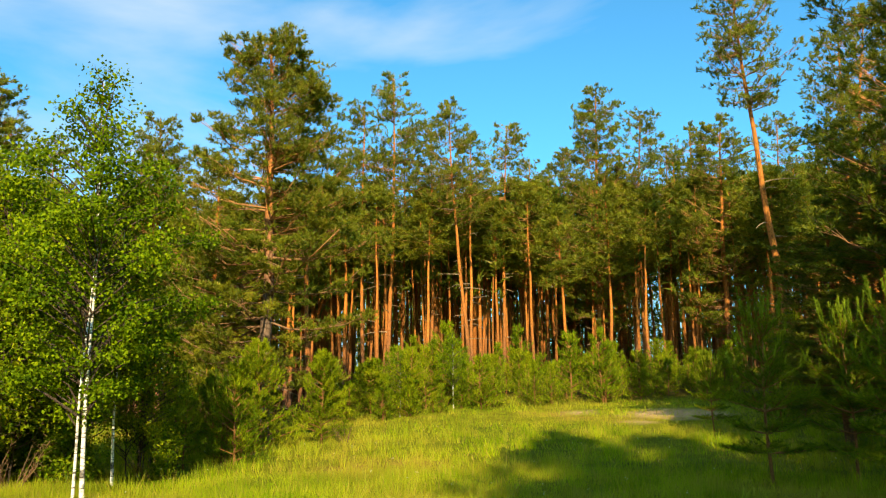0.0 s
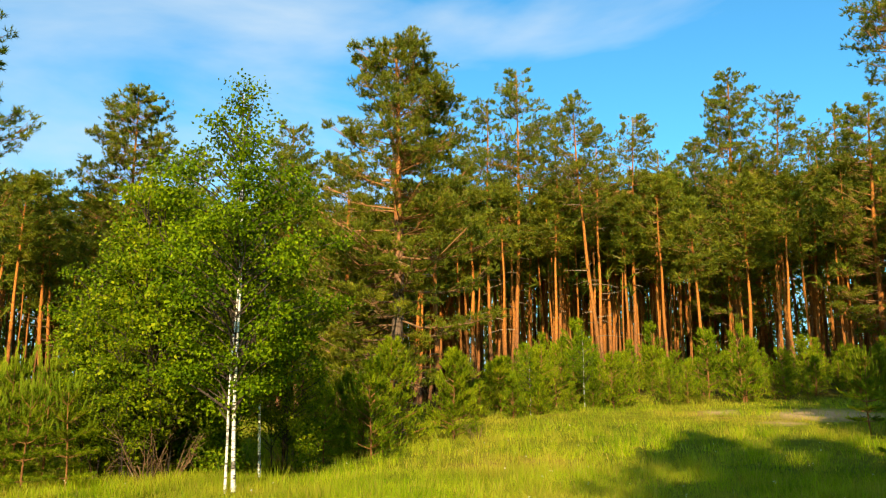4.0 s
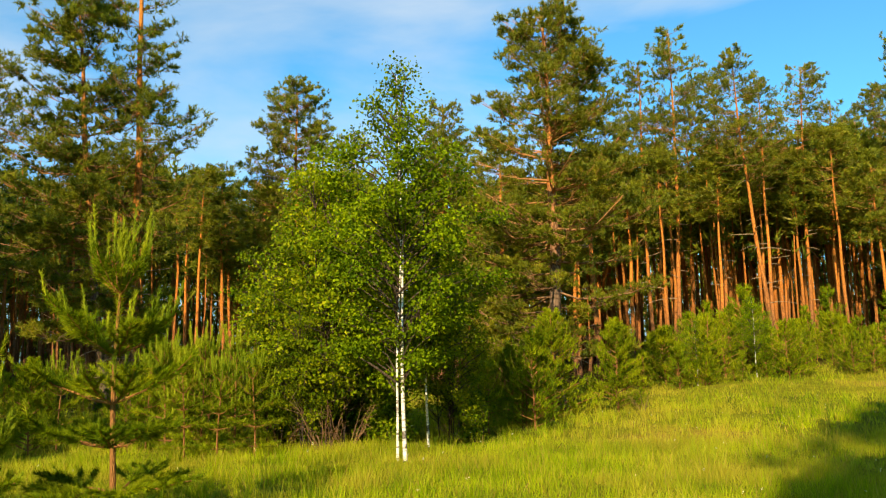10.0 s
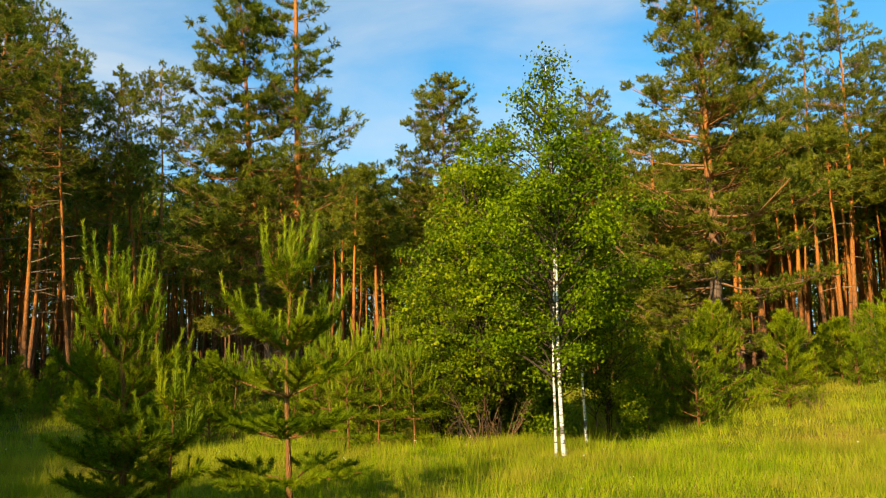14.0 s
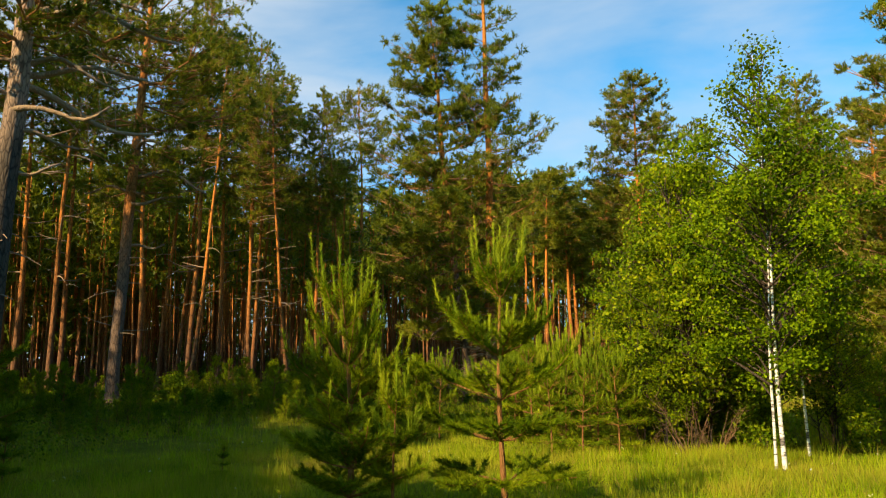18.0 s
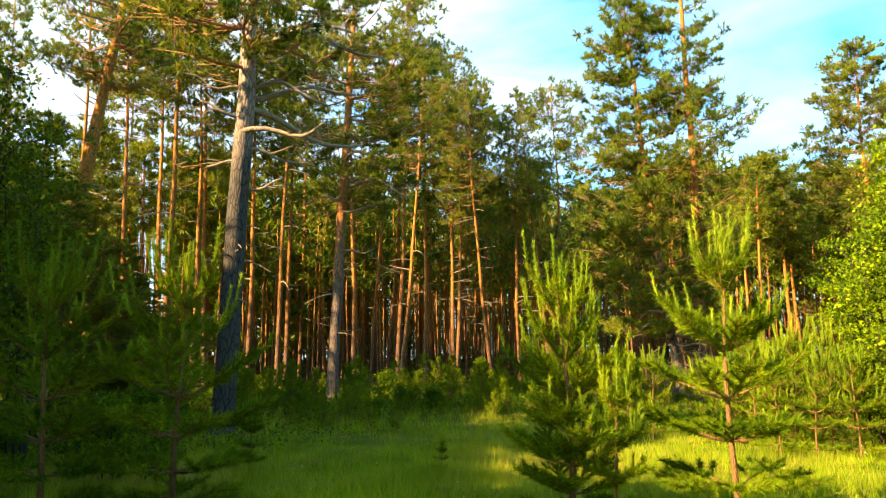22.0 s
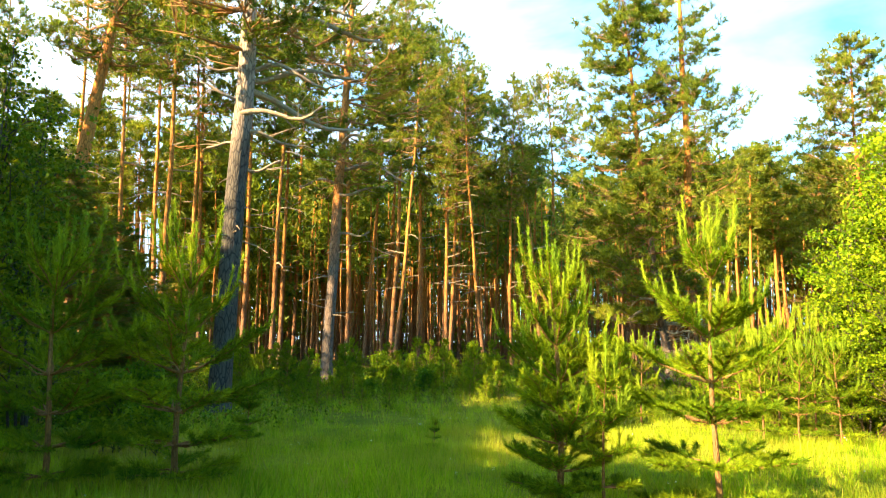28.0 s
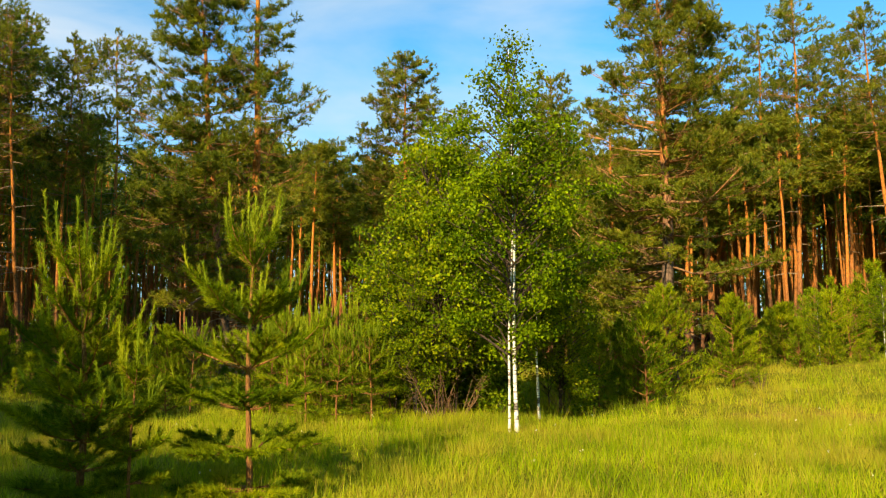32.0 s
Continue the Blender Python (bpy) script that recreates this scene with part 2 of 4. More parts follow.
def ground_material():
    """Meadow soil under the blades: green sward, straw-coloured dry patches, and needle litter under the trees far out."""
    mat, tree = blank("meadow_soil")
    where = tree.nodes.new("ShaderNodeTexCoord")
    big = node(tree, "ShaderNodeTexNoise", Scale=0.22, Detail=4.0, Roughness=0.6)
    mid = node(tree, "ShaderNodeTexNoise", Scale=1.7, Detail=5.0, Roughness=0.65)
    fine = node(tree, "ShaderNodeTexNoise", Scale=22.0, Detail=5.0, Roughness=0.7)
    for n in (big, mid, fine):
        tree.links.new(where.outputs["Object"], n.inputs["Vector"])
    col = ramp(tree, [(0.38, (0.14, 0.175, 0.006)), (0.55, (0.23, 0.245, 0.009)), (0.68, (0.37, 0.27, 0.045))], big.outputs[0])
    col = blend(tree, col, ramp(tree, [(0.3, (0.6, 0.62, 0.5)), (0.7, (1.35, 1.25, 1.2))], mid.outputs[0]), 0.8, "MULTIPLY")
    col = blend(tree, col, ramp(tree, [(0.3, (0.45, 0.45, 0.4)), (0.7, (1.4, 1.4, 1.3))], fine.outputs[0]), 0.9, "MULTIPLY")
    far = tree.nodes.new("ShaderNodeVectorMath")
    far.operation = "LENGTH"
    inward = tree.nodes.new("ShaderNodeVectorMath")
    inward.operation = "SUBTRACT"
    inward.inputs[1].default_value = (7, 9, 0)
    tree.links.new(where.outputs["Object"], inward.inputs[0])
    tree.links.new(inward.outputs[0], far.inputs[0])
    litter = tree.nodes.new("ShaderNodeMapRange")
    litter.inputs["From Min"].default_value, litter.inputs["From Max"].default_value = 16.5, 23.0
    tree.links.new(far.outputs["Value"], litter.inputs["Value"])
    soil = ramp(tree, [(0.35, (0.035, 0.05, 0.003)), (0.55, (0.085, 0.052, 0.010)), (0.7, (0.055, 0.07, 0.005))], mid.outputs[0])
    col = blend(tree, col, soil, litter.outputs[0])
    for x, y, reach in ((18.0, 18.0, 1.5), (15.5, 17.0, 0.3), (16.2, 20.5, 0.5)):      # sandy wear on the rise
        gap = tree.nodes.new("ShaderNodeVectorMath")
        gap.operation = "DISTANCE"
        flat = node(tree, "ShaderNodeMapping", Scale=(1, 1, 0))
        tree.links.new(where.outputs["Object"], flat.inputs[0])
        tree.links.new(flat.outputs[0], gap.inputs[0])
        gap.inputs[1].default_value = (x, y, 0)
        edge = tree.nodes.new("ShaderNodeMath")
        edge.operation = "MULTIPLY_ADD"
        tree.links.new(mid.outputs[0], edge.inputs[0])
        edge.inputs[1].default_value = 2.2
        tree.links.new(gap.outputs["Value"], edge.inputs[2])
        share = tree.nodes.new("ShaderNodeMapRange")
        share.inputs["From Min"].default_value, share.inputs["From Max"].default_value = reach + 1.5, reach + 0.3
        tree.links.new(edge.outputs[0], share.inputs["Value"])
        col = blend(tree, col, (0.56, 0.37, 0.2), share.outputs[0])
    bump = node(tree, "ShaderNodeBump", Strength=0.9, Distance=0.08)
    tree.links.new(fine.outputs[0], bump.inputs["Height"])
    bsdf = node(tree, "ShaderNodeBsdfPrincipled", Roughness=0.95)
    bsdf.inputs["Specular IOR Level"].default_value = 0.1
    tree.links.new(col, bsdf.inputs["Base Color"])
    tree.links.new(bump.outputs[0], bsdf.inputs["Normal"])
    out = tree.nodes.new("ShaderNodeOutputMaterial")
    tree.links.new(bsdf.outputs[0], out.inputs[0])
    return mat


NEEDLE = leaf_material("pine_needles", [(0.0, (0.095, 0.128, 0.014)), (0.5, (0.183, 0.215, 0.019)), (0.9, (0.26, 0.285, 0.025)), (1.0, (0.29, 0.2, 0.035))], 0.42, rough=0.45, odd=0.16, gloss=0.16)
YOUNG_NEEDLE = leaf_material("young_pine_needles", [(0.0, (0.07, 0.12, 0.005)), (0.5, (0.17, 0.24, 0.008)), (1.0, (0.29, 0.35, 0.010))], 0.3)
SHOOT = leaf_material("pine_new_shoots", [(0.0, (0.19, 0.27, 0.018)), (1.0, (0.34, 0.42, 0.03))], 0.3)
BIRCH_LEAF = leaf_material("birch_leaves", [(0.0, (0.05, 0.095, 0.003)), (0.5, (0.13, 0.205, 0.004)), (1.0, (0.24, 0.32, 0.006))], 0.25, 0.6, 0.15, 0.05)
BUSH_LEAF = leaf_material("bush_leaves", [(0.0, (0.06, 0.12, 0.004)), (0.5, (0.14, 0.22, 0.006)), (1.0, (0.24, 0.3, 0.010))], 0.38, 0.5, 0.3)
# rowan leaf colour is darkened to hold the deep shade of the left edge
SHADED_ROWAN_LEAF = leaf_material("shaded_rowan_leaves", [(0.0, (0.045, 0.08, 0.003)), (0.5, (0.11, 0.155, 0.005)), (1.0, (0.19, 0.22, 0.007))], 0.3, 0.55, 0.25)
HERB_LEAF = leaf_material("berry_herb_leaves", [(0.0, (0.06, 0.10, 0.004)), (0.5, (0.14, 0.21, 0.007)), (0.9, (0.24, 0.30, 0.012)), (1.0, (0.24, 0.14, 0.03))], 0.3, 0.5, 0.0)
GRASS = leaf_material("grass_blades", [(0.0, (0.15, 0.24, 0.005)), (0.45, (0.285, 0.40, 0.007)), (0.8, (0.42, 0.48, 0.012)), (0.93, (0.40, 0.31, 0.06)), (1.0, (0.48, 0.35, 0.12))], 0.4, 0.6, 0.0, 0.08, (0.43, 0.36, 0.045))
PETAL = leaf_material("meadow_petals", [(0.0, (0.75, 0.75, 0.72)), (0.7, (0.8, 0.78, 0.7)), (1.0, (0.8, 0.62, 0.1))], 0.2, 0.6, 0.0)
PINE_BARK = bark_material("pine_bark", (0.22, 0.11, 0.055), (0.58, 0.22, 0.04), 1.2, 5.0, 0.35)
# dark foot and pale top also hold this trunk's shade and sunlight
OLD_BARK = bark_material("old_pine_bark", (0.115, 0.095, 0.073), (0.56, 0.40, 0.29), 5.5, 8.5, 0.2, 0.95)
GREY_BARK = bark_material("grey_pine_bark", (0.21, 0.15, 0.11), (0.55, 0.22, 0.055), 3.6, 7.0, 0.3)
YOUNG_BARK = bark_material("young_pine_bark", (0.30, 0.145, 0.05), (0.38, 0.2, 0.06), 0.5, 2.0, 0.6, 3.0)
DARK_BARK = bark_material("dark_stem_bark", (0.07, 0.055, 0.045), (0.10, 0.075, 0.055), 1.0, 4.0, 0.6, 3.0)
TWIG_BARK = bark_material("pine_twig_bark", (0.24, 0.15, 0.085), (0.46, 0.23, 0.08), 2.0, 7.0, 0.6, 2.0)
DEAD_WOOD = bark_material("dead_branch_wood", (0.38, 0.28, 0.18), (0.44, 0.32, 0.2), 0.0, 6.0, 0.6, 2.0)
BIRCH_BARK = birch_material()
SOIL = ground_material()


# ---- building helpers ----
class Shape:
    """Gathers vertices and faces of one mesh."""

    def __init__(self):
        self.v, self.f, self.n = [], [], 0

    def add(self, verts, faces):
        self.v.append(verts)
        self.f.extend((np.asarray(faces) + self.n).tolist())
        self.n += len(verts)

    def mesh(self, name, material, smooth=False):
        me = bpy.data.meshes.new(name)
        me.from_pydata(np.concatenate(self.v).tolist() if self.v else [], [], self.f)
        me.materials.append(material)
        if smooth:
            me.polygons.foreach_set("use_smooth", [True] * len(me.polygons))
        return me


def part(name, shape, material, parent, label="", smooth=False):
    ob = new(name, shape.mesh(name, material, smooth))
    ob.parent = parent
    if label:
        tagged(ob, label)
    return ob


def tube(shape, pts, radii, sides=7, rough=0.0, rng=None):
    """A tapered tube along pts, closed to a point at its end."""
    pts, radii = np.asarray(pts, float), np.asarray(radii, float)
    along = np.gradient(pts, axis=0)
    along /= np.linalg.norm(along, axis=1, keepdims=True) + 1e-9
    ref = np.where(np.abs(along[:, 2:3]) > 0.9, np.array([[1.0, 0, 0]]), np.array([[0, 0, 1.0]]))
    a = np.cross(along, ref)
    a /= np.linalg.norm(a, axis=1, keepdims=True)
    b = np.cross(along, a)
    ang = np.linspace(0, 2 * np.pi, sides, endpoint=False)
    r = radii[:, None] * (1 + (rng.normal(0, rough, (len(pts), sides)) if rough else 0))
    ring = pts[:, None, :] + r[..., None] * (np.cos(ang)[None, :, None] * a[:, None, :] + np.sin(ang)[None, :, None] * b[:, None, :])
    faces = [[i * sides + j, i * sides + (j + 1) % sides, (i + 1) * sides + (j + 1) % sides, (i + 1) * sides + j] for i in range(len(pts) - 1) for j in range(sides)]
    shape.add(ring.reshape(-1, 3), faces)
    last = (len(pts) - 1) * sides
    shape.f.append([shape.n - len(pts) * sides + last + j for j in range(sides)])


def unit(v):
    return v / (np.linalg.norm(v, axis=-1, keepdims=True) + 1e-9)


def blades(shape, base, way, length, width, rng):
    """Narrow triangles: needles, each from base along way."""
    side = unit(np.cross(way, rng.normal(0, 1, way.shape)))
    w = np.asarray(width).reshape(-1, 1) / 2
    v = np.stack([base - side * w, base + side * w, base + way * np.asarray(length).reshape(-1, 1)], 1).reshape(-1, 3)
    shape.add(v, np.arange(len(v)).reshape(-1, 3))


def tufts(shape, centre, axis, count, length, width, spread, rng):
    """Bundles of needles round the twig ends."""
    c, a = np.repeat(centre, count, 0), np.repeat(axis, count, 0)
    way = unit(a + rng.normal(0, spread, c.shape))
    base = c + a * rng.uniform(-0.6, 0.3, (len(c), 1)) * length
    blades(shape, base, way, length * rng.uniform(0.6, 1.2, len(c)), width, rng)


def leaves(shape, centre, size, rng):
    """Pointed leaf blades of two triangles, folded along the rib and hanging every way."""
    way = unit(rng.normal(0, 1, centre.shape) + np.array([0, 0, -0.35]))
    side = unit(np.cross(way, rng.normal(0, 1, way.shape)))
    s = size * rng.uniform(0.65, 1.25, (len(centre), 1))
    up = unit(np.cross(side, way)) * s * 0.12
    v = np.stack([centre, centre + way * s * 0.45 + side * s * 0.38 + up, centre + way * s, centre + way * s * 0.45 - side * s * 0.38 + up], 1).reshape(-1, 3)
    i = np.arange(len(centre))[:, None] * 4
    shape.add(v, np.concatenate([i + [0, 1, 2], i + [0, 2, 3]]))


def ground_z(x, y):
    """The lie of the land: level near the camera, rising gently outwards, more so beyond the meadow."""
    x, y = np.asarray(x, float), np.asarray(y, float)
    r = np.hypot(x, y) + 1e-6
    w = np.clip((x / r - 0.22) / 0.26, 0, 1)
    w = w * w * (3 - 2 * w) * np.clip(y / r * 4 + 0.5, 0, 1)
    q = np.clip(r - 12, 0, 48)
    return (0.02 + 0.045 * w) * q * q / (q + 4)


def spot(az, dist):
    """A place by its bearing (degrees to the left of straight ahead) and distance."""
    x, y = -dist * math.sin(radians(az)), dist * math.cos(radians(az))
    return Vector((x, y, float(ground_z(x, y))))


def stand(az, dist, size=1.0, turn=0.0, lean=0.0, sink=0.05, width=None):
    """The pose of a plant there: turned about its stem, leaning to the right as seen from the camera."""
    ahead = Vector((-math.sin(radians(az)), math.cos(radians(az)), 0))
    p = spot(az, dist) - Vector((0, 0, sink))
    w = width or size
    return Matrix.Translation(p) @ Matrix.Rotation(radians(lean), 4, ahead) @ Matrix.Rotation(radians(turn), 4, "Z") @ Matrix.Diagonal((w, w, size, 1))


def empty(name):
    ob = new(name)
    ob.empty_display_size = 0.3
    return ob


# ---- plants ----
def pine(H, r0, crown, R, pads, seed, dense=1.0, limbs_apart=8, bark=PINE_BARK, dead=6, bend=0.14, bare=(), tuft=0.24, shape_pow=0.75, count=12, width=0.046, gap=1.0, inner=0.74, hold=1.15, dome=0.5, clump=0.28, low_limbs=0.6):
    """A Scots pine: stem, limbs in whorls, dead stubs below, needles in flattened clumps on the side twigs."""
    rng = np.random.default_rng(seed)
    root = empty("pine_tree")
    k = 15
    z = np.concatenate([[0, 0.15, 0.5], np.linspace(1.2, H, k)])
    ph = rng.uniform(0, 6.28, 4)
    sx = bend * (np.sin(z / H * 3.2 + ph[0]) - np.sin(ph[0])) + 0.02 * np.sin(z * 1.3 + ph[1])
    sy = bend * (np.sin(z / H * 2.7 + ph[2]) - np.sin(ph[2])) + 0.02 * np.sin(z * 1.1 + ph[3])
    rad = r0 * (1 - 0.93 * (z / H) ** hold) + 0.01
    rad[:3] *= (1.5, 1.22, 1.06)
    stem = Shape()
    tube(stem, np.stack([sx, sy, z], 1), rad, 11, 0.035, rng)
    part("trunk", stem, bark, root, "", True)
    at = lambda h: np.array([np.interp(h, z, sx), np.interp(h, z, sy), h])
    needles, wood = Shape(), Shape()
    h, tips, ways, limb_no = crown * H, [], [], 0
    while h < H * 0.985:
        u = (h / H - crown) / (1 - crown)
        reach = R * ((1 - dome) * (1 - u) ** shape_pow + dome * math.sqrt(max(0.0, 1 - u * u))) * (low_limbs + (1 - low_limbs) * min(1, u / 0.25)) + 0.15
        for b in range(rng.integers(4, 7)):
            a = rng.uniform(0, 6.28)
            L = reach * rng.uniform(0.6, 1.12)
            lift = -0.02 + 0.5 * u + rng.normal(0, 0.12)
            s = np.linspace(0, 1, 5)
            out = np.array([math.cos(a), math.sin(a), 0])
            p0 = at(h + rng.uniform(-0.12, 0.12))
            pts = p0 + s[:, None] * L * out + np.array([0, 0, 1]) * (L * (lift * s - 0.25 * (1 - u) * s * (1 - s) * 2 + 0.12 * s ** 3))[:, None]
            pts[1:-1] += rng.normal(0, 0.05 * L, (3, 3)) * np.array([1, 1, 0.6])
            r = max(0.01, 0.2 * r0 * (L / R) ** 0.8)
            tgt = wood
            if L > 0.62 * R and limb_no < limbs_apart:
                tgt, limb_no = Shape(), limb_no + 1
            tube(tgt, pts if tgt is not wood else pts[::2], (r * (1 - 0.85 * s) + 0.004)[:: 1 if tgt is not wood else 2], 5 if tgt is not wood else 3)
            n = max(12, int(pads * dense * (L / R) ** 0.9))
            side = np.array([-out[1], out[0], 0])
            m = max(2, int(1.2 + 1.5 * L / clump))
            t = 1 - (inner * (1 - u) + 0.74 * u) * rng.random(m) ** 1.15
            t[0] = 1.0
            wid = 0.46 * L * np.sin(np.clip(t, 0, 0.97) * 3.0) + 0.08
            knot = np.stack([np.interp(t, s, pts[:, i]) for i in range(3)], 1)
            mid = knot + side * (rng.uniform(-1, 1, m) * wid)[:, None] + out * 0.1 * L * rng.random((m, 1))
            mid[:, 2] += rng.uniform(-0.05, 0.22, m) * (0.4 + 0.6 * L / R)
            for j in range(m if limbs_apart else 0):
                back = max(0.0, t[j] - 0.18)
                tube(tgt, np.stack([[np.interp(back, s, pts[:, i]) for i in range(3)], mid[j]]), [max(0.006, 0.35 * r), 0.004], 3)
            size = clump * rng.uniform(0.6, 1.2, m) * (0.55 + 0.45 * L / R)
            pick = rng.integers(0, m, n)
            ball = unit(rng.normal(0, 1, (n, 3)))
            cen = mid[pick] + ball * (size[pick] * rng.random(n) ** 0.45)[:, None] * np.array([1, 1, 0.5])
            aim = unit(ball * np.array([0.7, 0.7, 0.45]) + out * 0.25 + np.array([0, 0, 0.6]) + rng.normal(0, 0.25, (n, 3)))
            if tgt is wood:
                tips.append(cen)
                ways.append(aim)
            else:
                spray = Shape()
                tufts(spray, cen, aim, count, tuft, width, 0.6, rng)
                tagged(part("needle_spray", spray, NEEDLE, part("limb", tgt, TWIG_BARK, root, "", True)), "tufted green needles", "", "", "stuff")
        h += rng.uniform(0.26, 0.44) * max(0.5, H / 14) * (gap * (1 - 0.55 * u) + 0.55 * u)
    top = np.stack([at(hh) for hh in np.linspace(H * 0.93, H, 12)])
    tips.append(top)
    ways.append(unit(np.array([0, 0, 1.0]) + rng.normal(0, 0.35, (12, 3))))
    cen, way = np.concatenate(tips), np.concatenate(ways)
    tufts(needles, cen, way, count, tuft, width, 0.6, rng)
    for _ in range(dead):
        hh = rng.uniform(0.3 * crown, crown * 1.05) * H
        a, L = rng.uniform(0, 6.28), rng.uniform(0.4, 1.3)
        s = np.linspace(0, 1, 4)
        out = np.array([math.cos(a), math.sin(a), 0])
        pts = at(hh) + s[:, None] * L * out + np.array([0, 0, 1.0]) * (L * (0.1 * s - 0.35 * s * s * rng.uniform(-0.5, 1.2)))[:, None]
        stub = Shape()
        tube(stub, pts, 0.022 * (1 - 0.8 * s) + 0.003, 4)
        part("dead_branch", stub, DEAD_WOOD, root, "grey bare dead branch")
    for hh, heading, L, rise, curl in bare:
        s = np.linspace(0, 1, 8)
        out = np.array([math.sin(radians(heading)), math.cos(radians(heading)), 0])
        side = np.array([out[1], -out[0], 0])
        pts = at(hh) + s[:, None] * L * out + np.array([0, 0, 1.0]) * (L * (rise * s + curl * s * s))[:, None] + side * (0.07 * L * np.sin(s * 5 + hh * 3))[:, None] + np.array([0, 0, 0.05 * L]) * np.sin(s * 7 + heading)[:, None]
        bough = Shape()
        tube(bough, pts, 0.072 * (L / 2.5) ** 0.6 * (1 - 0.66 * s) + 0.006, 7)
        for _ in range(int(4 * L)):
            t = rng.uniform(0.4, 0.95)
            p = np.array([np.interp(t, s, pts[:, j]) for j in range(3)])
            d = unit(out + rng.normal(0, 0.7, 3)) * rng.uniform(0.3, 0.8)
            tube(bough, np.stack([p, p + d * 0.5 + rng.normal(0, 0.05, 3), p + d]), [0.014, 0.01, 0.003], 4)
        part("bare_limb", bough, DEAD_WOOD, root, "long bare twisted limb", True)
    tagged(part("branchwork", wood, TWIG_BARK, root, "", True), kind="stuff")
    part("crown", needles, NEEDLE, root, "tufted green needle crown")
    return root


def young_pine(H, seed, levels, spread=0.22, thick=0.022, per=110, arms=(6, 9), bushy=0.0, split=False):
    """A young pine: yearly whorls of upswept branches on a clear stem, bottle-brush needles, pale upright new shoots."""
    rng = np.random.default_rng(seed)
    root = empty("young_pine")
    z = np.linspace(0, H * 0.88, 10)
    ph = rng.uniform(0, 6.28, 2)
    sx, sy = 0.03 * np.sin(z * 2 + ph[0]), 0.03 * np.sin(z * 1.7 + ph[1])
    sx, sy = sx - sx[0], sy - sy[0]
    stem = Shape()
    tube(stem, np.stack([sx, sy, z], 1), thick * (1 - 0.8 * z / H), 8, 0.05, rng)
    part("stem", stem, YOUNG_BARK, root, "", True)
    at = lambda h: np.array([np.interp(h, z, sx), np.interp(h, z, sy), h])
    wood, green, fresh, brush = Shape(), Shape(), Shape(), []

    def clothe(twigs, target):
        for p, e in twigs:
            L = float(np.linalg.norm(e - p))
            n = max(6, int(1.35 * per * L / 0.22))
            w = unit((e - p)[None] / L * 0.8 + rng.normal(0, 0.42, (n, 3)) + np.array([0, 0, 0.1]))
            blades(target, p + (e - p) * rng.random((n, 1)), w, rng.uniform(0.06, 0.105, n), 0.0075, rng)

    def candle(p, way, L):
        bend = way * L + np.array([0, 0, 0.12 * L])
        tube(fresh, np.stack([p, p + way * L * 0.55, p + bend]), [0.007, 0.006, 0.003], 5)
        n = int(190 * L / 0.3)
        s = rng.random((n, 1))
        w = unit(unit(bend) + rng.normal(0, 0.33, (n, 3)))
        blades(fresh, p + bend * s, w, rng.uniform(0.045, 0.075, n), 0.007, rng)

    for i, f in enumerate(levels):
        h, u = f * H, f
        reach = spread * H * min(1.0, (1 - u) / 0.63) ** 0.85 * (0.85 if u < 0.1 else 1)
        lift = 1.85 * u ** 1.5 + 0.02
        if bushy > 0.8:
            lift += 0.3
        number = int(rng.integers(*arms))
        turn = rng.uniform(0, 6.28)
        for b in range(number):
            if split:
                wood, green, fresh, brush = Shape(), Shape(), Shape(), []
            a = turn + 6.28 * b / number + rng.normal(0, 0.22)
            L = reach * rng.uniform(0.7, 1.15)
            out = np.array([math.cos(a), math.sin(a), 0])
            s = np.linspace(0, 1, 6)
            pts = at(h) + s[:, None] * L * out + np.array([0, 0, 1.0]) * (L * lift * rng.uniform(0.75, 1.2) * (0.45 * s + 0.55 * s ** 2))[:, None]
            pts[1:] += rng.normal(0, 0.018 * L, (5, 3))
            tube(wood, pts, 0.013 * (1 - 0.65 * s) * max(0.5, L) + 0.003, 5)
            lo = 0.05 if u > 0.45 else 0.25 if u > 0.3 else 0.45 - 0.25 * bushy
            q = lambda t: np.array([np.interp(t, s, pts[:, j]) for j in range(3)])
            brush.append((q(lo), q(0.75)))
            brush.append((q(0.7), q(1.0)))
            end = unit(q(1.0) - q(0.8))
            flat = np.array([-out[1], out[0], 0])
            for side in (-1, 1):
                for t in (0.42, 0.62, 0.8) if u < 0.6 else (0.6,):
                    if t < lo or rng.random() < 0.12:
                        continue
                    d = unit(unit(q(t + 0.1) - q(t)) + side * 0.85 * flat + np.array([0, 0, 0.12]))
                    e = q(t) + d * L * (1.15 - t) * rng.uniform(0.55, 0.85)
                    tube(wood, np.stack([q(t), e]), [0.006, 0.003], 4)
                    brush.append((q(t), e))
                    if rng.random() < 0.6 * u - 0.15:
                        candle(e, unit(d * (0.5 - 0.4 * u) + np.array([0, 0, 0.8])), rng.uniform(0.06, 0.1) + 0.16 * u)
            candle(q(1.0), unit(end * (0.8 - 0.6 * u) + np.array([0, 0, 0.35 + 0.6 * u])), (0.05 + 0.36 * u * min(1.0, max(0.15, (u - 0.25) / 0.35))) * rng.uniform(0.75, 1.15))
            if u > 0.5 and rng.random() < 0.35:
                candle(q(0.96), unit(end * 0.5 + flat * rng.choice([-0.4, 0.4]) + np.array([0, 0, 0.9])), (0.05 + 0.2 * u) * rng.uniform(0.7, 1.1))
            if split:
                clothe(brush, green)
                arm = part("branch", wood, YOUNG_BARK, root)
                part("needles", green, YOUNG_NEEDLE, arm, "green bottle-brush needles")
                tagged(part("new_growth", fresh, SHOOT, arm), "pale upright new shoots", "", "", "stuff")
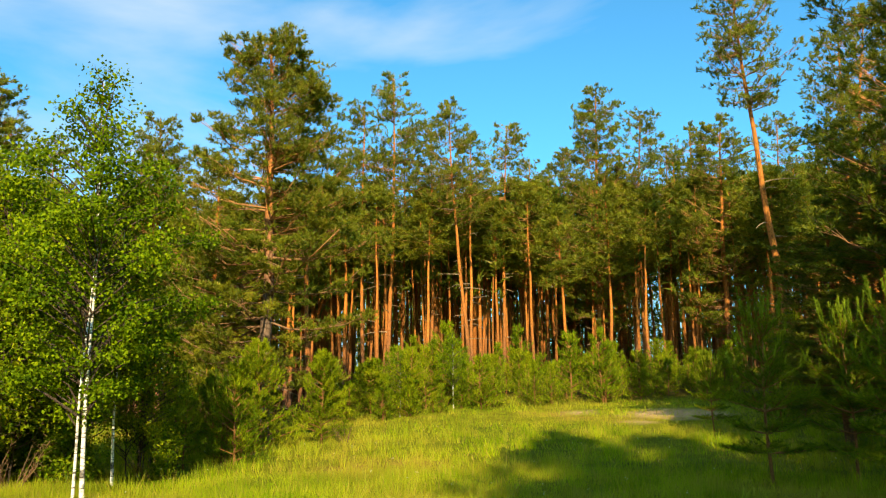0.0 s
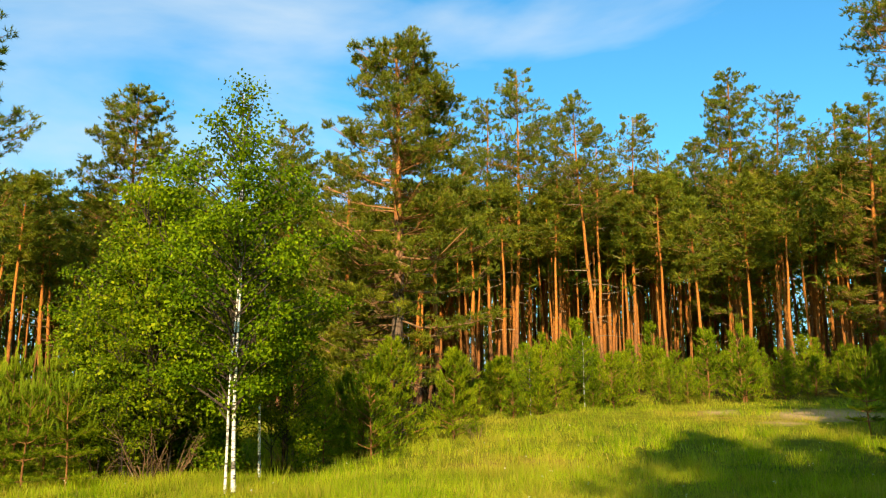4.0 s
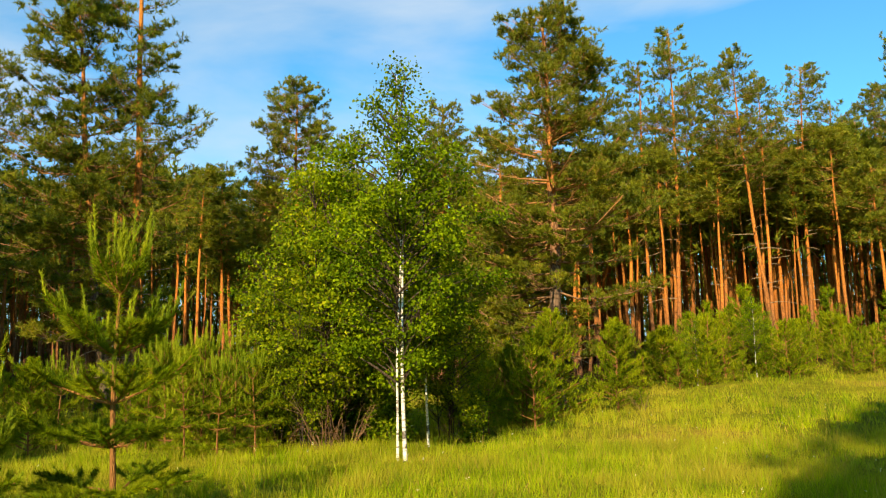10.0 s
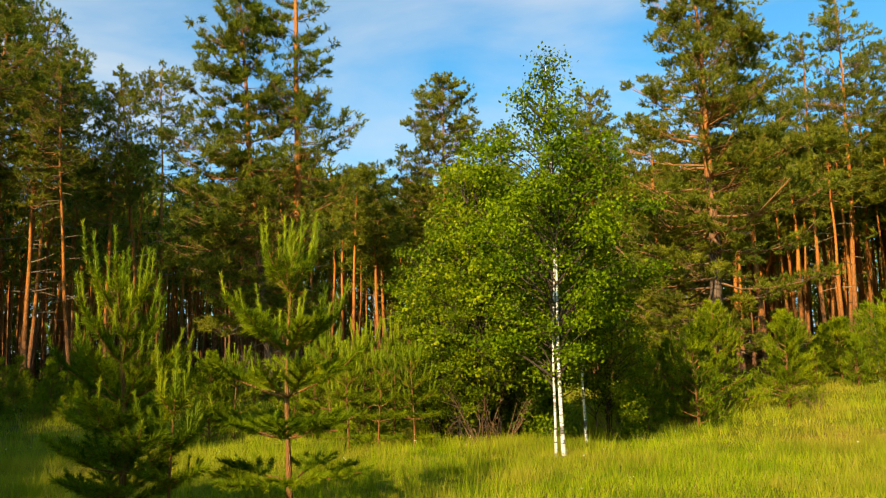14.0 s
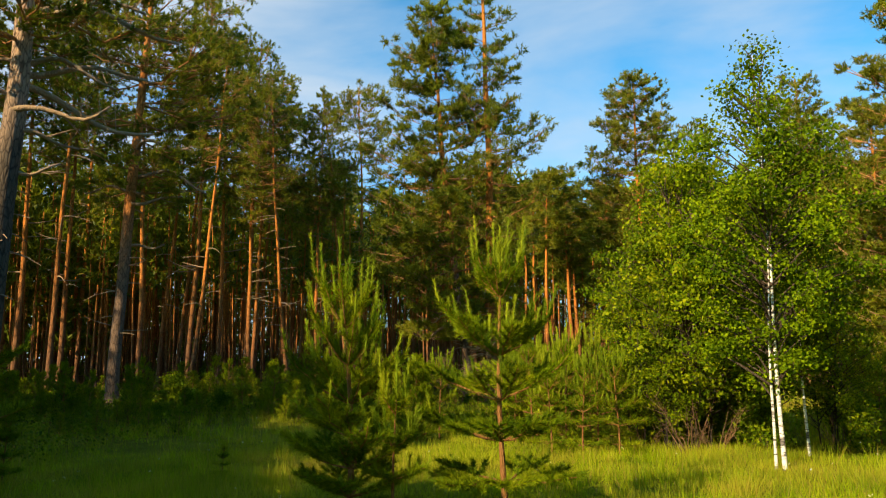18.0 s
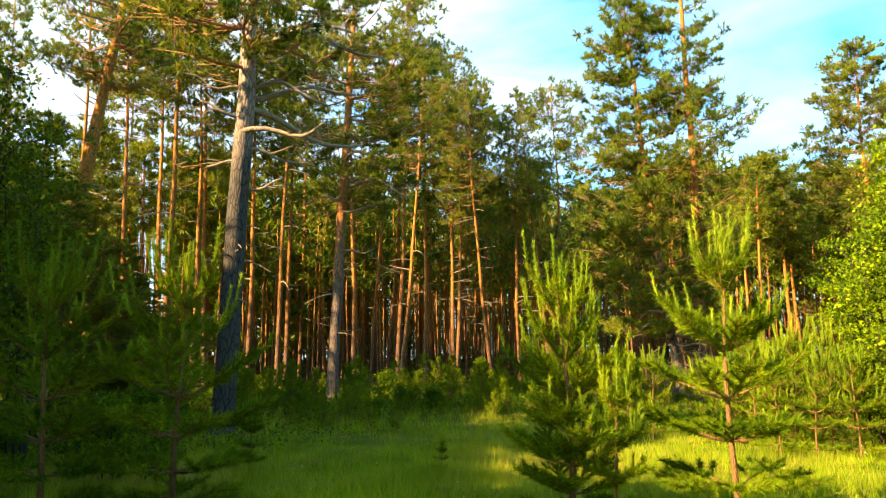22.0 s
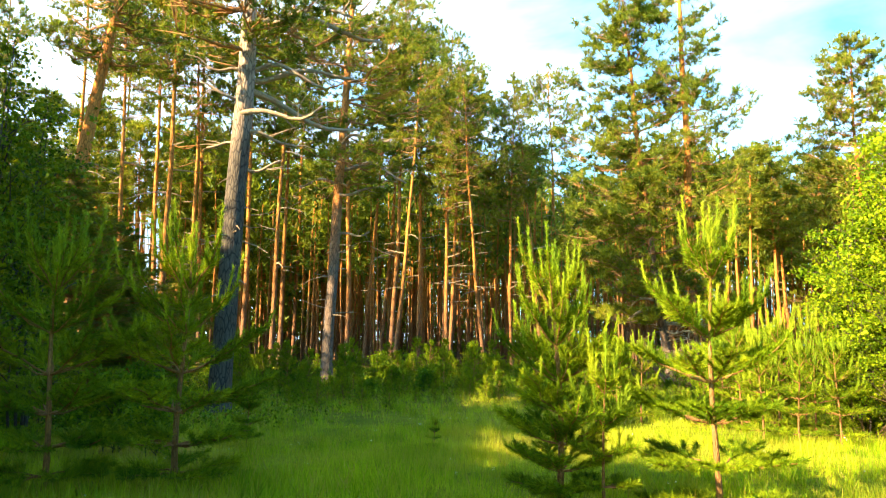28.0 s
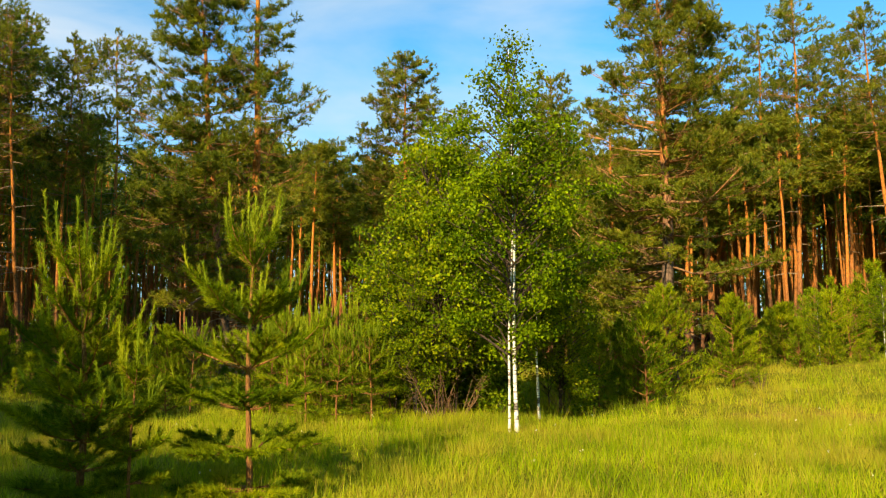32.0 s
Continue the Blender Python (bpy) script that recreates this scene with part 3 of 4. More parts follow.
    if split:
        wood, green, fresh, brush = Shape(), Shape(), Shape(), []
    brush.append((at(levels[-1] * H), at(H * 0.88)))
    brush.append((at(levels[-2] * H + 0.1 * H), at(levels[-1] * H)))
    clothe(brush, green)
    tall = at(H * 0.87)
    candle(tall, np.array([0, 0, 1.0]), H * 0.12)
    for k in range(6):
        candle(tall, unit(np.array([0.22 * math.cos(k * 1.05 + 0.3), 0.22 * math.sin(k * 1.05 + 0.3), 1.0])), H * 0.085 * rng.uniform(0.75, 1.1))
    if not split:
        tagged(part("branchwork", wood, YOUNG_BARK, root), kind="stuff")
    part("needles", green, YOUNG_NEEDLE, root, "dense green needles")
    part("fresh_growth", fresh, SHOOT, root, "pale upright new shoots")
    return root


def far_young_pine(H, seed, pads=8, needle=0.15, width=0.022, count=7, step=0.17):
    """A young pine of the thicket beyond the meadow, bushy from the ground."""
    rng = np.random.default_rng(seed)
    root = empty("thicket_pine")
    stem, green, wood = Shape(), Shape(), Shape()
    z = np.linspace(0, H, 6)
    tube(stem, np.stack([0.03 * np.sin(z * 2), 0.03 * np.cos(z * 2), z], 1), 0.03 * (1 - 0.85 * z / H), 6)
    part("stem", stem, YOUNG_BARK, root)
    cen, way = [], []
    h = 0.06 * H
    while h < H * 0.97:
        u = h / H
        for b in range(rng.integers(4, 7)):
            a = rng.uniform(0, 6.28)
            L = (0.36 * H * (1 - u) ** 0.85 + 0.07) * rng.uniform(0.6, 1.15)
            out = np.array([math.cos(a), math.sin(a), 0.35 + 0.6 * u])
            tube(wood, np.stack([[0, 0, h], np.array([0, 0, h]) + out * L]), [0.012, 0.003], 3)
            t = 0.25 + 0.75 * rng.random(pads) ** 0.7
            c = np.array([0, 0, h]) + out * L * t[:, None] + rng.normal(0, 0.08, (pads, 3)) * L
            cen.append(c)
            way.append(unit(out * 0.6 + np.array([0, 0, 1.0]) + rng.normal(0, 0.3, (pads, 3))))
        h += step
    cen.append(np.array([[0, 0, H * f] for f in (0.9, 0.95, 1.0)]))
    way.append(np.array([[0, 0, 1.0]] * 3))
    tufts(green, np.concatenate(cen), np.concatenate(way), count, needle, width, 0.45, rng)
    tagged(part("branchwork", wood, YOUNG_BARK, root), kind="stuff")
    part("crown", green, YOUNG_NEEDLE, root, "bushy light green needles")
    return root


def broadleaf(name, H, stems, R, low, clusters, per, leaf, seed, bark, leaf_mat, top_thin=False, stem_r=0.05, peak=0.45, lean=0.0, twin=None, flat=1.0, back=0.0):
    """A leafy tree: one or more stems, twigs to leaf clusters that fill an uneven crown with gaps."""
    rng = np.random.default_rng(seed)
    root = empty(name)
    axes = []
    for i in range(stems):
        s = np.linspace(0, 1, 9)
        a = rng.uniform(0, 6.28)
        off = 0.0 if i == 0 else rng.uniform(0.08, 0.16) if stems < 3 else rng.uniform(0.05, 0.3)
        fan = rng.uniform(0.02, 0.10) * H * (0.25 if i == 0 else 1.0)
        top = H * (0.97 if i == 0 else rng.uniform(0.6, 0.9))
        pts = np.stack([math.cos(a) * (off + fan * s ** 1.3) + 0.02 * np.sin(s * 9 + a) + lean * s, math.sin(a) * (off + fan * s ** 1.3) + 0.02 * np.sin(s * 7 + i), top * s], 1)
        if twin and i:
            pts = axes[0] * np.array([1, 1, 0.86]) + np.array([*twin, 0]) * (1 - 1.25 * s)[:, None] + 0.012 * np.sin(s * 12)[:, None] * np.array([1, 0.5, 0])
        stem = Shape()
        tube(stem, pts, stem_r * (1 if i == 0 else rng.uniform(0.6, 0.95)) * (1 - 0.97 * s ** 0.8) + 0.003, 8, 0.05, rng)
        part("stem", stem, bark, root, "", True)
        axes.append(pts)
    wood, green = Shape(), Shape()
    cen = []
    while len(cen) < clusters:
        u = rng.random()
        h = H * (low + (1 - low) * u)
        wide = R * (math.sin(min(1, u / peak) * 1.5708) ** 0.6 if u < peak else max(0.04, (1 - (u - peak) / (1 - peak))) ** 0.72)
        if rng.random() > (wide / R) ** 1.15 + 0.2:
            continue
        a, q = rng.uniform(0, 6.28), rng.random() ** 0.45
        wob = 1 + 0.22 * math.sin(3 * a + 5 * u + seed) + 0.12 * math.sin(7 * a - 9 * u)
        p = np.array([math.cos(a) * wide * q * wob, math.sin(a) * wide * q * wob, h])
        ax = axes[rng.integers(0, len(axes))]
        hb = max(0.08 * H, h - 0.55 * wide * q - 0.1)
        hb = min(hb, ax[-1, 2] * 0.98)
        b = np.array([np.interp(hb, ax[:, 2], ax[:, j]) for j in range(3)])
        p[:2] += b[:2] * 0.8 + np.array([0, back * wide / R])
        mid = (b + p) / 2 + np.array([0, 0, 0.08 * wide]) + rng.normal(0, 0.04, 3)
        if rng.random() < 0.75:
            tube(wood, np.stack([b, mid, p]), np.array([0.012, 0.008, 0.003]) * (0.6 + H / 10), 4)
        cen.append(p)
        thin = 0.42 if top_thin and u > 0.86 else 0.6 if top_thin and u > 0.74 else 1.0
        n = max(4, int(per * thin * rng.uniform(0.5, 1.4)))
        c = p + rng.normal(0, 1, (n, 3)) * np.array([0.135 * flat, 0.135 * flat, 0.075 / flat]) * (0.6 + R / 3.5)
        leaves(green, c, leaf, rng)
        for _ in range(3):
            e = p + rng.normal(0, 0.1, 3) + np.array([0, 0, 0.05 if thin < 1 else 0])
            tube(wood, np.stack([p, e]), [0.004, 0.002], 3)
    for ax in axes:                                     # leaves along the upper part of every stem
        for t in rng.uniform(0.55, 1.0, 14):
            p = np.array([np.interp(t * ax[-1, 2], ax[:, 2], ax[:, j]) for j in range(3)])
            n = max(4, int(0.4 * per))
            leaves(green, p + rng.normal(0, 1, (n, 3)) * np.array([0.13, 0.13, 0.1]), leaf, rng)
    tagged(part("twigwork", wood, DARK_BARK, root), kind="stuff")
    part("foliage", green, leaf_mat, root)
    return root


def plant(made, poses, label, category, group=""):
    """Sets the first pose on the built plant and copies it to the rest."""
    tagged(made, label, category, group)
    for m in poses[1:]:
        copy_thing(made, m)
    made.matrix_basis = poses[0]


# ---- ground ----
def build_ground():
    n_a, rings = 144, np.concatenate([np.arange(0, 40, 0.8), np.geomspace(40, 2500, 26)])
    v, f = [[0.0, 0.0, 0.0]], []
    for r in rings[1:]:
        for j in range(n_a):
            a = 2 * math.pi * j / n_a
            x, y = r * math.sin(a), r * math.cos(a)
            bump = 0.05 * noise.noise((x * 0.35, y * 0.35, 0)) + 0.025 * noise.noise((x * 1.1, y * 1.1, 3)) if r < 80 else 0
            v.append([x, y, float(ground_z(x, y)) + bump * min(1, r / 6)])
    for j in range(n_a):
        f.append([0, 1 + (j + 1) % n_a, 1 + j])
    for i in range(len(rings) - 2):
        for j in range(n_a):
            a, b = 1 + i * n_a + j, 1 + i * n_a + (j + 1) % n_a
            f.append([a, b, b + n_a, a + n_a])
    me = bpy.data.meshes.new("ground")
    me.from_pydata(v, [], f)
    me.materials.append(SOIL)
    me.polygons.foreach_set("use_smooth", [True] * len(me.polygons))
    tagged(new("ground", me), "uneven green and straw-coloured forest meadow ground", "ground", "", "structure")


build_ground()

# ---- the pines that can be told apart: bearing, distance, height, lean ----
big_pine = pine(11.7, 0.19, 0.15, 3.15, 135, 14, 1.0, 44, GREY_BARK, dead=22, bend=0.1, tuft=0.12, shape_pow=0.8, count=21, width=0.02, gap=0.95, inner=0.62, dome=0.42, clump=0.32, low_limbs=0.75)
plant(big_pine, [stand(-16.1, 22, 1, 20, -0.6)], "broad sunlit Scots pine with orange limbs at the meadow edge", "tree")
old_pine = pine(13.9, 0.24, 0.60, 3.5, 120, 23, 1.0, 24, OLD_BARK, 10, 0.08, (
    (7.75, 42, 2.5, 0.02, 0.12), (7.85, 62, 1.9, 0.2, -0.42), (7.4, 25, 2.9, -0.3, 0.12), (6.8, 75, 2.0, -0.18, 0.2), (6.3, 38, 1.3, 0.25, -0.35), (8.6, 66, 2.4, 0.7, -0.45), (9.0, 30, 3.3, 0.4, -0.3),
    (7.75, 232, 0.9, 0.2, -0.1), (7.0, 215, 1.0, 0.5, -0.15), (5.5, 58, 1.0, -0.1, 0.3), (6.1, 250, 0.8, 0.1, -0.2), (9.5, 215, 2.2, 0.35, -0.2)), tuft=0.14, shape_pow=0.45, count=15, width=0.025, gap=1.4, inner=0.85, hold=2.3)
plant(old_pine, [stand(47.8, 18, 1, 0, 2.1)], "old thick pine with grey plated bark and long bare limbs", "tree")

FINE = {"tuft": 0.135, "width": 0.023, "count": 18}
A = pine(14, 0.098, 0.60, 2.0, 46, 31, dead=12, shape_pow=0.85, gap=1.3, dome=0.55, inner=0.68, **FINE)
B = pine(14, 0.085, 0.66, 1.7, 40, 37, dead=14, gap=1.3, inner=0.68, bend=0.12, shape_pow=0.8, **FINE)
C = pine(14, 0.15, 0.20, 2.8, 84, 41, gap=1.15, dome=0.4, inner=0.7, dead=6, shape_pow=0.8, **FINE)
D = pine(14, 0.10, 0.54, 2.2, 48, 43, dome=0.6, gap=1.3, inner=0.68, dead=8, shape_pow=0.7, **FINE)
S = pine(14, 0.09, 0.62, 2.0, 36, 47, dead=20, dome=0.6, gap=1.3, inner=0.68, shape_pow=0.5, bend=0.15, **FINE)
E = pine(14, 0.13, 0.28, 2.45, 84, 49, gap=0.72, inner=0.7, dead=10, dome=0.7, shape_pow=0.8, low_limbs=0.9, **FINE)

limby = pine(16.6, 0.19, 0.42, 3.6, 130, 57, 1.0, 20, GREY_BARK, 16, 0.12, ((7.6, 80, 2.6, 0.1, -0.35), (6.6, 60, 1.6, 0.0, 0.25), (8.4, 100, 2.2, 0.2, -0.3), (5.2, 75, 1.3, -0.2, 0.2), (7.0, 250, 1.5, 0.15, -0.2)), shape_pow=0.6, gap=1.8, inner=0.6, tuft=0.15, width=0.027, count=14, hold=1.8)
plant(limby, [stand(40.0, 27, 1.0, 0, 1.5)], "tall pine with a grey lower trunk and open drooping limbs", "tree")

mantled = pine(14.6, 0.15, 0.17, 3.2, 140, 63, 1.0, 16, GREY_BARK, 34, 0.12, ((2.6, 250, 1.6, 0.1, -0.3), (2.2, 60, 1.7, -0.05, -0.1), (3.0, 300, 1.4, 0.2, -0.4), (1.8, 140, 1.3, 0.1, -0.2)), shape_pow=0.72, gap=1.2, inner=0.8, tuft=0.165, width=0.026, count=13)
plant(mantled, [stand(15.3, 28, 1.0, 20, -5.8)], "pine clothed almost to the ground with drooping olive boughs", "tree")


sparse = pine(17.5, 0.15, 0.34, 2.8, 64, 65, 1.0, 18, PINE_BARK, 20, 0.1, shape_pow=1.25, gap=1.5, inner=0.65, tuft=0.165, width=0.027, count=13, dome=0.12, hold=1.6, low_limbs=0.85)
plant(sparse, [stand(13.7, 28, 1.0, 70, -1.2)], "tall pine with a long orange trunk and sparse crown", "tree")


def grove(rows, built, label, group, first_turn):
    poses = [stand(az, d, h / 14, first_turn + 67 * i, lean, 0.1, 0.5 + 0.5 * h / 14) for i, (az, d, h, lean) in enumerate(rows)]
    plant(built, poses, label, "tree", group)


grove([(-24.4, 38, 16.1, 1.2), (-19.0, 27, 12.4, -1.0), (-30.7, 35, 13.3, -3.4), (-33.0, 40, 13.5, 1.0), (-46.0, 45, 14.1, 1.6), (24.1, 38, 14.5, -6.4), (51.5, 33, 20.6, -0.3), (-56.3, 30, 13.6, 5.8), (61.4, 38, 17.1, -4.8), (66.5, 29, 15.5, 2.0)],
      A, "tall Scots pine with a bare orange trunk and high crown", "forest edge pines", 10)
grove([(-22.8, 38, 14.7, -0.9), (-30.6, 38, 12.7, 1.2), (-27.6, 40, 13.9, 1.5), (-25.4, 43, 14.4, 1.2), (-44.2, 44, 12.8, 2.1), (-34.2, 46, 11.7, 1.3), (51.7, 36, 20.8, -1.6), (37.2, 40, 16.0, 5.0), (65.2, 24, 16.0, -4.3), (35.1, 34, 15.1, 5.0), (30.8, 43, 17.1, 3.8), (43.8, 34, 18.9, 0.9), (53.5, 45, 19.7, -1.7), (31.4, 40, 17.6, 2.2), (36.0, 42, 18.6, 4.6), (57.3, 36, 21, 0.5), (61.5, 46, 21, -1.0)],
      B, "slender Scots pine with a sunlit orange trunk", "forest edge pines", 40)
grove([(-39.9, 42, 16.1, 0.6), (-48.5, 40, 13.2, 1.7), (-37.6, 50, 14.4, 0.7), (-61.2, 22, 13.6, 3.8), (-63.5, 15.5, 13.5, 0.0), (70, 21.5, 15.0, 0.0), (78.5, 14.5, 15.5, 0.0), (74.5, 27, 15.0, 2.0), (4.8, 46, 11.6, -2.7), (67.0, 27, 11.5, -1.0), (-12.0, 31, 10.5, 0.0), (-9.5, 40, 11.0, 0.0), (-55.6, 18.5, 5.0, 0.5), (-58.4, 17, 5.5, -0.5), (-60.9, 19.5, 6.5, 0.0), (58.6, 19, 5.6, 0.0), (56.0, 20.5, 4.6, 0.0), (53.6, 21.5, 3.6, 0.0), (61.5, 20, 6.5, 0.0), (50.4, 24, 3.2, 0.0)],
      C, "full-crowned pine with dense dark green foliage", "forest edge pines", 70)
grove([(2.5, 34, 13.6, -0.6), (-7.5, 36, 12.2, 0.5)],
      E, "round-topped pine with grey-green foliage behind the meadow", "forest edge pines", 25)
grove([(-42.2, 42, 14.4, 4.3), (-51.8, 42, 13.2, 3.1), (-56.0, 33, 14.1, 1.7), (7.3, 42, 11.4, -4.0), (-8.8, 36, 13.3, -3.0), (-1.5, 42, 13.4, -0.6), (70.8, 27, 14.2, -2.8), (45.8, 37, 19, 1.0), (49.6, 36, 17.5, 0.4), (43.2, 38, 17.5, 0.0), (26.4, 38, 13.6, 0.0), (31.1, 36, 14.0, 0.5), (33.2, 38, 17.0, 1.0), (38.4, 36, 17.5, -1.0)],
      D, "Scots pine with a rounded crown above an orange trunk", "forest edge pines", 100)
leaner = pine(16.5, 0.14, 0.66, 1.8, 36, 73, dead=8, shape_pow=0.5, bend=0.15, **FINE)
plant(leaner, [stand(-53.0, 29, 0.96, 0, -5.8)], "leaning orange-barked pine with an open crown", "tree", "leaning pines")
thick_leaner = pine(17, 0.24, 0.62, 2.4, 46, 74, dead=8, shape_pow=0.5, bend=0.12, hold=1.7, **FINE)
plant(thick_leaner, [stand(59.7, 26, 1.0, 120, 9.2), stand(66.0, 21, 0.95, 40, -1.5)], "thick leaning orange-barked pine with an open crown", "tree", "leaning pines")
grove([(23.1, 42, 16.3, -1.2), (-35.2, 52, 14.4, 0.7), (-18.1, 41, 13.0, 13.6), (48.7, 38, 20.8, -0.5), (69.6, 34, 16.5, -1.3), (54.1, 33, 18.0, -2.6), (35.3, 36, 19.1, 2.4), (42.2, 45, 20.1, 2.5), (28.4, 34, 13.2, -3.7), (67.5, 25, 18, 1.0), (30.9, 37, 14.9, 0.3)],
      S, "tall leaning pine with a sparse crown of open tufts", "forest edge pines", 130)

# ---- the forest behind ----
rng = np.random.default_rng(5)
far_kinds = [pine(14, 0.092, 0.66, 1.6, 15, 53, 1, 0, dead=0, tuft=0.3, count=9, bend=0.1, width=0.05), pine(14, 0.078, 0.72, 1.4, 15, 59, 1, 0, dead=0, tuft=0.3, count=9, bend=0.14, width=0.05), pine(14, 0.10, 0.56, 1.8, 15, 61, 1, 0, dead=0, tuft=0.3, count=9, bend=0.1, width=0.05)]
far_poses = [[], [], []]
for i in range(172):
    az = rng.uniform(-64, 74) if i < 100 else rng.uniform(-54, -12)
    d = rng.uniform(37, 55) if i < 100 else rng.uniform(36, 52)
    if 13 < az < 50 and d < 44:
        d += 9
    h = rng.uniform(10.5, 12.5) * (0.6 + d / 130) if -16 < az < 12 else rng.uniform(11.5, 14.0) * (0.6 + d / 120)
    if az < -10:                        # kept below the crowns of the edge trees
        h = min(h, rng.uniform(0.86, 1.0) * (0.26 * d + 1.6 - spot(az, d).z))
    far_poses[rng.integers(0, 3)].append(stand(az, d, h / 14, rng.uniform(0, 360), rng.normal(0, 0.9), 0.1, rng.uniform(0.8, 1.15)))
for built, poses in zip(far_kinds, far_poses):
    plant(built, poses, "distant thin pine in the close forest stand", "tree", "forest pines")


def deep_forest():
    """The rest of the stand, too far in to be told apart: stems and needle masses."""
    rng = np.random.default_rng(15)
    wood, green = Shape(), Shape()
    cen, way = [], []
    for i in range(560):
        az, d = rng.uniform(-90, 80), rng.uniform(58, 120)
        p = np.array(spot(az, d))
        h = rng.uniform(10, 13) * (0.62 + d / 190)
        r = rng.uniform(0.09, 0.16)
        tube(wood, np.stack([p, p + [rng.normal(0, 0.3), 0, h * 0.55], p + [0, 0, h]]), [r, r * 0.7, 0.02], 5)
        n = 46
        u = rng.random(n) ** 0.75
        a, q = rng.uniform(0, 6.28, n), rng.random(n) ** 0.6 * 2.4 * (1.08 - u)
        cen.append(p + np.stack([np.cos(a) * q, np.sin(a) * q, h * (0.08 + 0.9 * u)], 1))
        way.append(unit(np.stack([np.cos(a) * 0.5, np.sin(a) * 0.5, 0.4 + 0 * a], 1) + rng.normal(0, 0.3, (n, 3))))
    for i in range(440):                    # the nearer rows, with bare stems below the crowns
        az, d = (rng.uniform(-64, 12), rng.uniform(44, 74)) if i % 2 else (rng.uniform(12, 76), rng.uniform(50, 82))
        p = np.array(spot(az, d))
        h = rng.uniform(11.5, 14.0) * (0.6 + d / 125) * (0.9 if az < 12 else 1.0)
        r = rng.uniform(0.07, 0.12)
        top = p + [rng.normal(0, 0.3), 0, h]
        tube(wood, np.stack([p, (p + top) / 2 + [rng.normal(0, 0.08), 0, 0], top]), [r, r * 0.75, 0.02], 5)
        n = 120
        u = rng.random(n)
        a, q = rng.uniform(0, 6.28, n), rng.random(n) ** 0.5 * 1.9 * np.sqrt(1.02 - u)
        cen.append(p + (top - p) * (0.56 + 0.43 * u)[:, None] + np.stack([np.cos(a) * q, np.sin(a) * q, 0 * a], 1))
        way.append(unit(np.stack([np.cos(a) * 0.5, np.sin(a) * 0.5, 0.6 + 0 * a], 1) + rng.normal(0, 0.3, (n, 3))))
    for i in range(400):                    # slim suppressed stems below the crowns
        p = np.array(spot(rng.uniform(-54, 10) if i < 250 else rng.uniform(12, 60), rng.uniform(39, 58)))
        h, r = rng.uniform(7, 10), rng.uniform(0.04, 0.08)
        top = p + [rng.normal(0, 0.25), 0, h]
        tube(wood, np.stack([p, (p + top) / 2 + [rng.normal(0, 0.08), 0, 0], top]), [r, r * 0.8, 0.02], 5)
        u = rng.uniform(0.6, 1.0, 14)
        cen.append(p + (top - p) * u[:, None] + rng.normal(0, 0.45, (14, 3)) * np.array([1, 1, 0.4]))
        way.append(unit(np.array([0, 0, 0.6]) + rng.normal(0, 0.4, (14, 3))))
    n = 14000
    az, d = rng.uniform(-62, 14, n), rng.uniform(60, 92, n)
    x, y = -d * np.sin(np.radians(az)), d * np.cos(np.radians(az))
    cen.append(np.stack([x, y, ground_z(x, y) + 8.0 * rng.random(n) ** 1.4], 1))
    way.append(unit(np.array([0, 0, 0.5]) + rng.normal(0, 0.5, (n, 3))))
    n = 15000
    az, d = rng.uniform(12, 80, n), rng.uniform(56, 90, n)
    x, y = -d * np.sin(np.radians(az)), d * np.cos(np.radians(az))
    cen.append(np.stack([x, y, ground_z(x, y) + 13 * rng.random(n) ** 1.1], 1))
    way.append(unit(np.array([0, 0, 0.5]) + rng.normal(0, 0.5, (n, 3))))
    n = 15000
    az, d = rng.uniform(-90, 82, n), rng.uniform(52, 115, n)
    x, y = -d * np.sin(np.radians(az)), d * np.cos(np.radians(az))
    cen.append(np.stack([x, y, ground_z(x, y) + 5.5 * rng.random(n) ** 1.9], 1))
    way.append(unit(np.array([0, 0, 0.5]) + rng.normal(0, 0.5, (n, 3))))
    n = 9000
    az, d = rng.uniform(12, 82, n), rng.uniform(62, 110, n)
    x, y = -d * np.sin(np.radians(az)), d * np.cos(np.radians(az))
    cen.append(np.stack([x, y, ground_z(x, y) + rng.uniform(2, 12, n)], 1))
    way.append(unit(np.array([0, 0, 0.5]) + rng.normal(0, 0.5, (n, 3))))
    for i in range(800):
        p = np.array(spot(rng.uniform(14, 76) if i < 500 else rng.uniform(-60, -14), rng.uniform(42, 85)))
        h, r = rng.uniform(9, 12.5), rng.uniform(0.05, 0.1)
        u = rng.uniform(0.5, 1, 16)
        a, q = rng.uniform(0, 6.28, 16), rng.random(16) ** 0.6 * 1.9 * (1.1 - u)
        cen.append(p + np.stack([np.cos(a) * q, np.sin(a) * q, h * u], 1))
        way.append(unit(np.stack([np.cos(a) * 0.5, np.sin(a) * 0.5, 0.4 + 0 * a], 1) + rng.normal(0, 0.3, (16, 3))))
        tube(wood, np.stack([p, p + [rng.normal(0, 0.25), 0, h * 0.55], p + [rng.normal(0, 0.4), 0, h]]), [r, r * 0.75, 0.02], 5)
    n = 3600                                # young growth behind the old pine
    az, d = rng.uniform(41, 51.4, n), rng.uniform(44, 60, n)
    x, y = -d * np.sin(np.radians(az)), d * np.cos(np.radians(az))
    cen.append(np.stack([x, y, ground_z(x, y) + rng.uniform(1.5, 14.5, n)], 1))
    way.append(unit(np.array([0, 0, 0.5]) + rng.normal(0, 0.5, (n, 3))))
    cen, way = np.concatenate(cen), np.concatenate(way)
    bearing = np.degrees(np.arctan2(-cen[:, 0], cen[:, 1]))
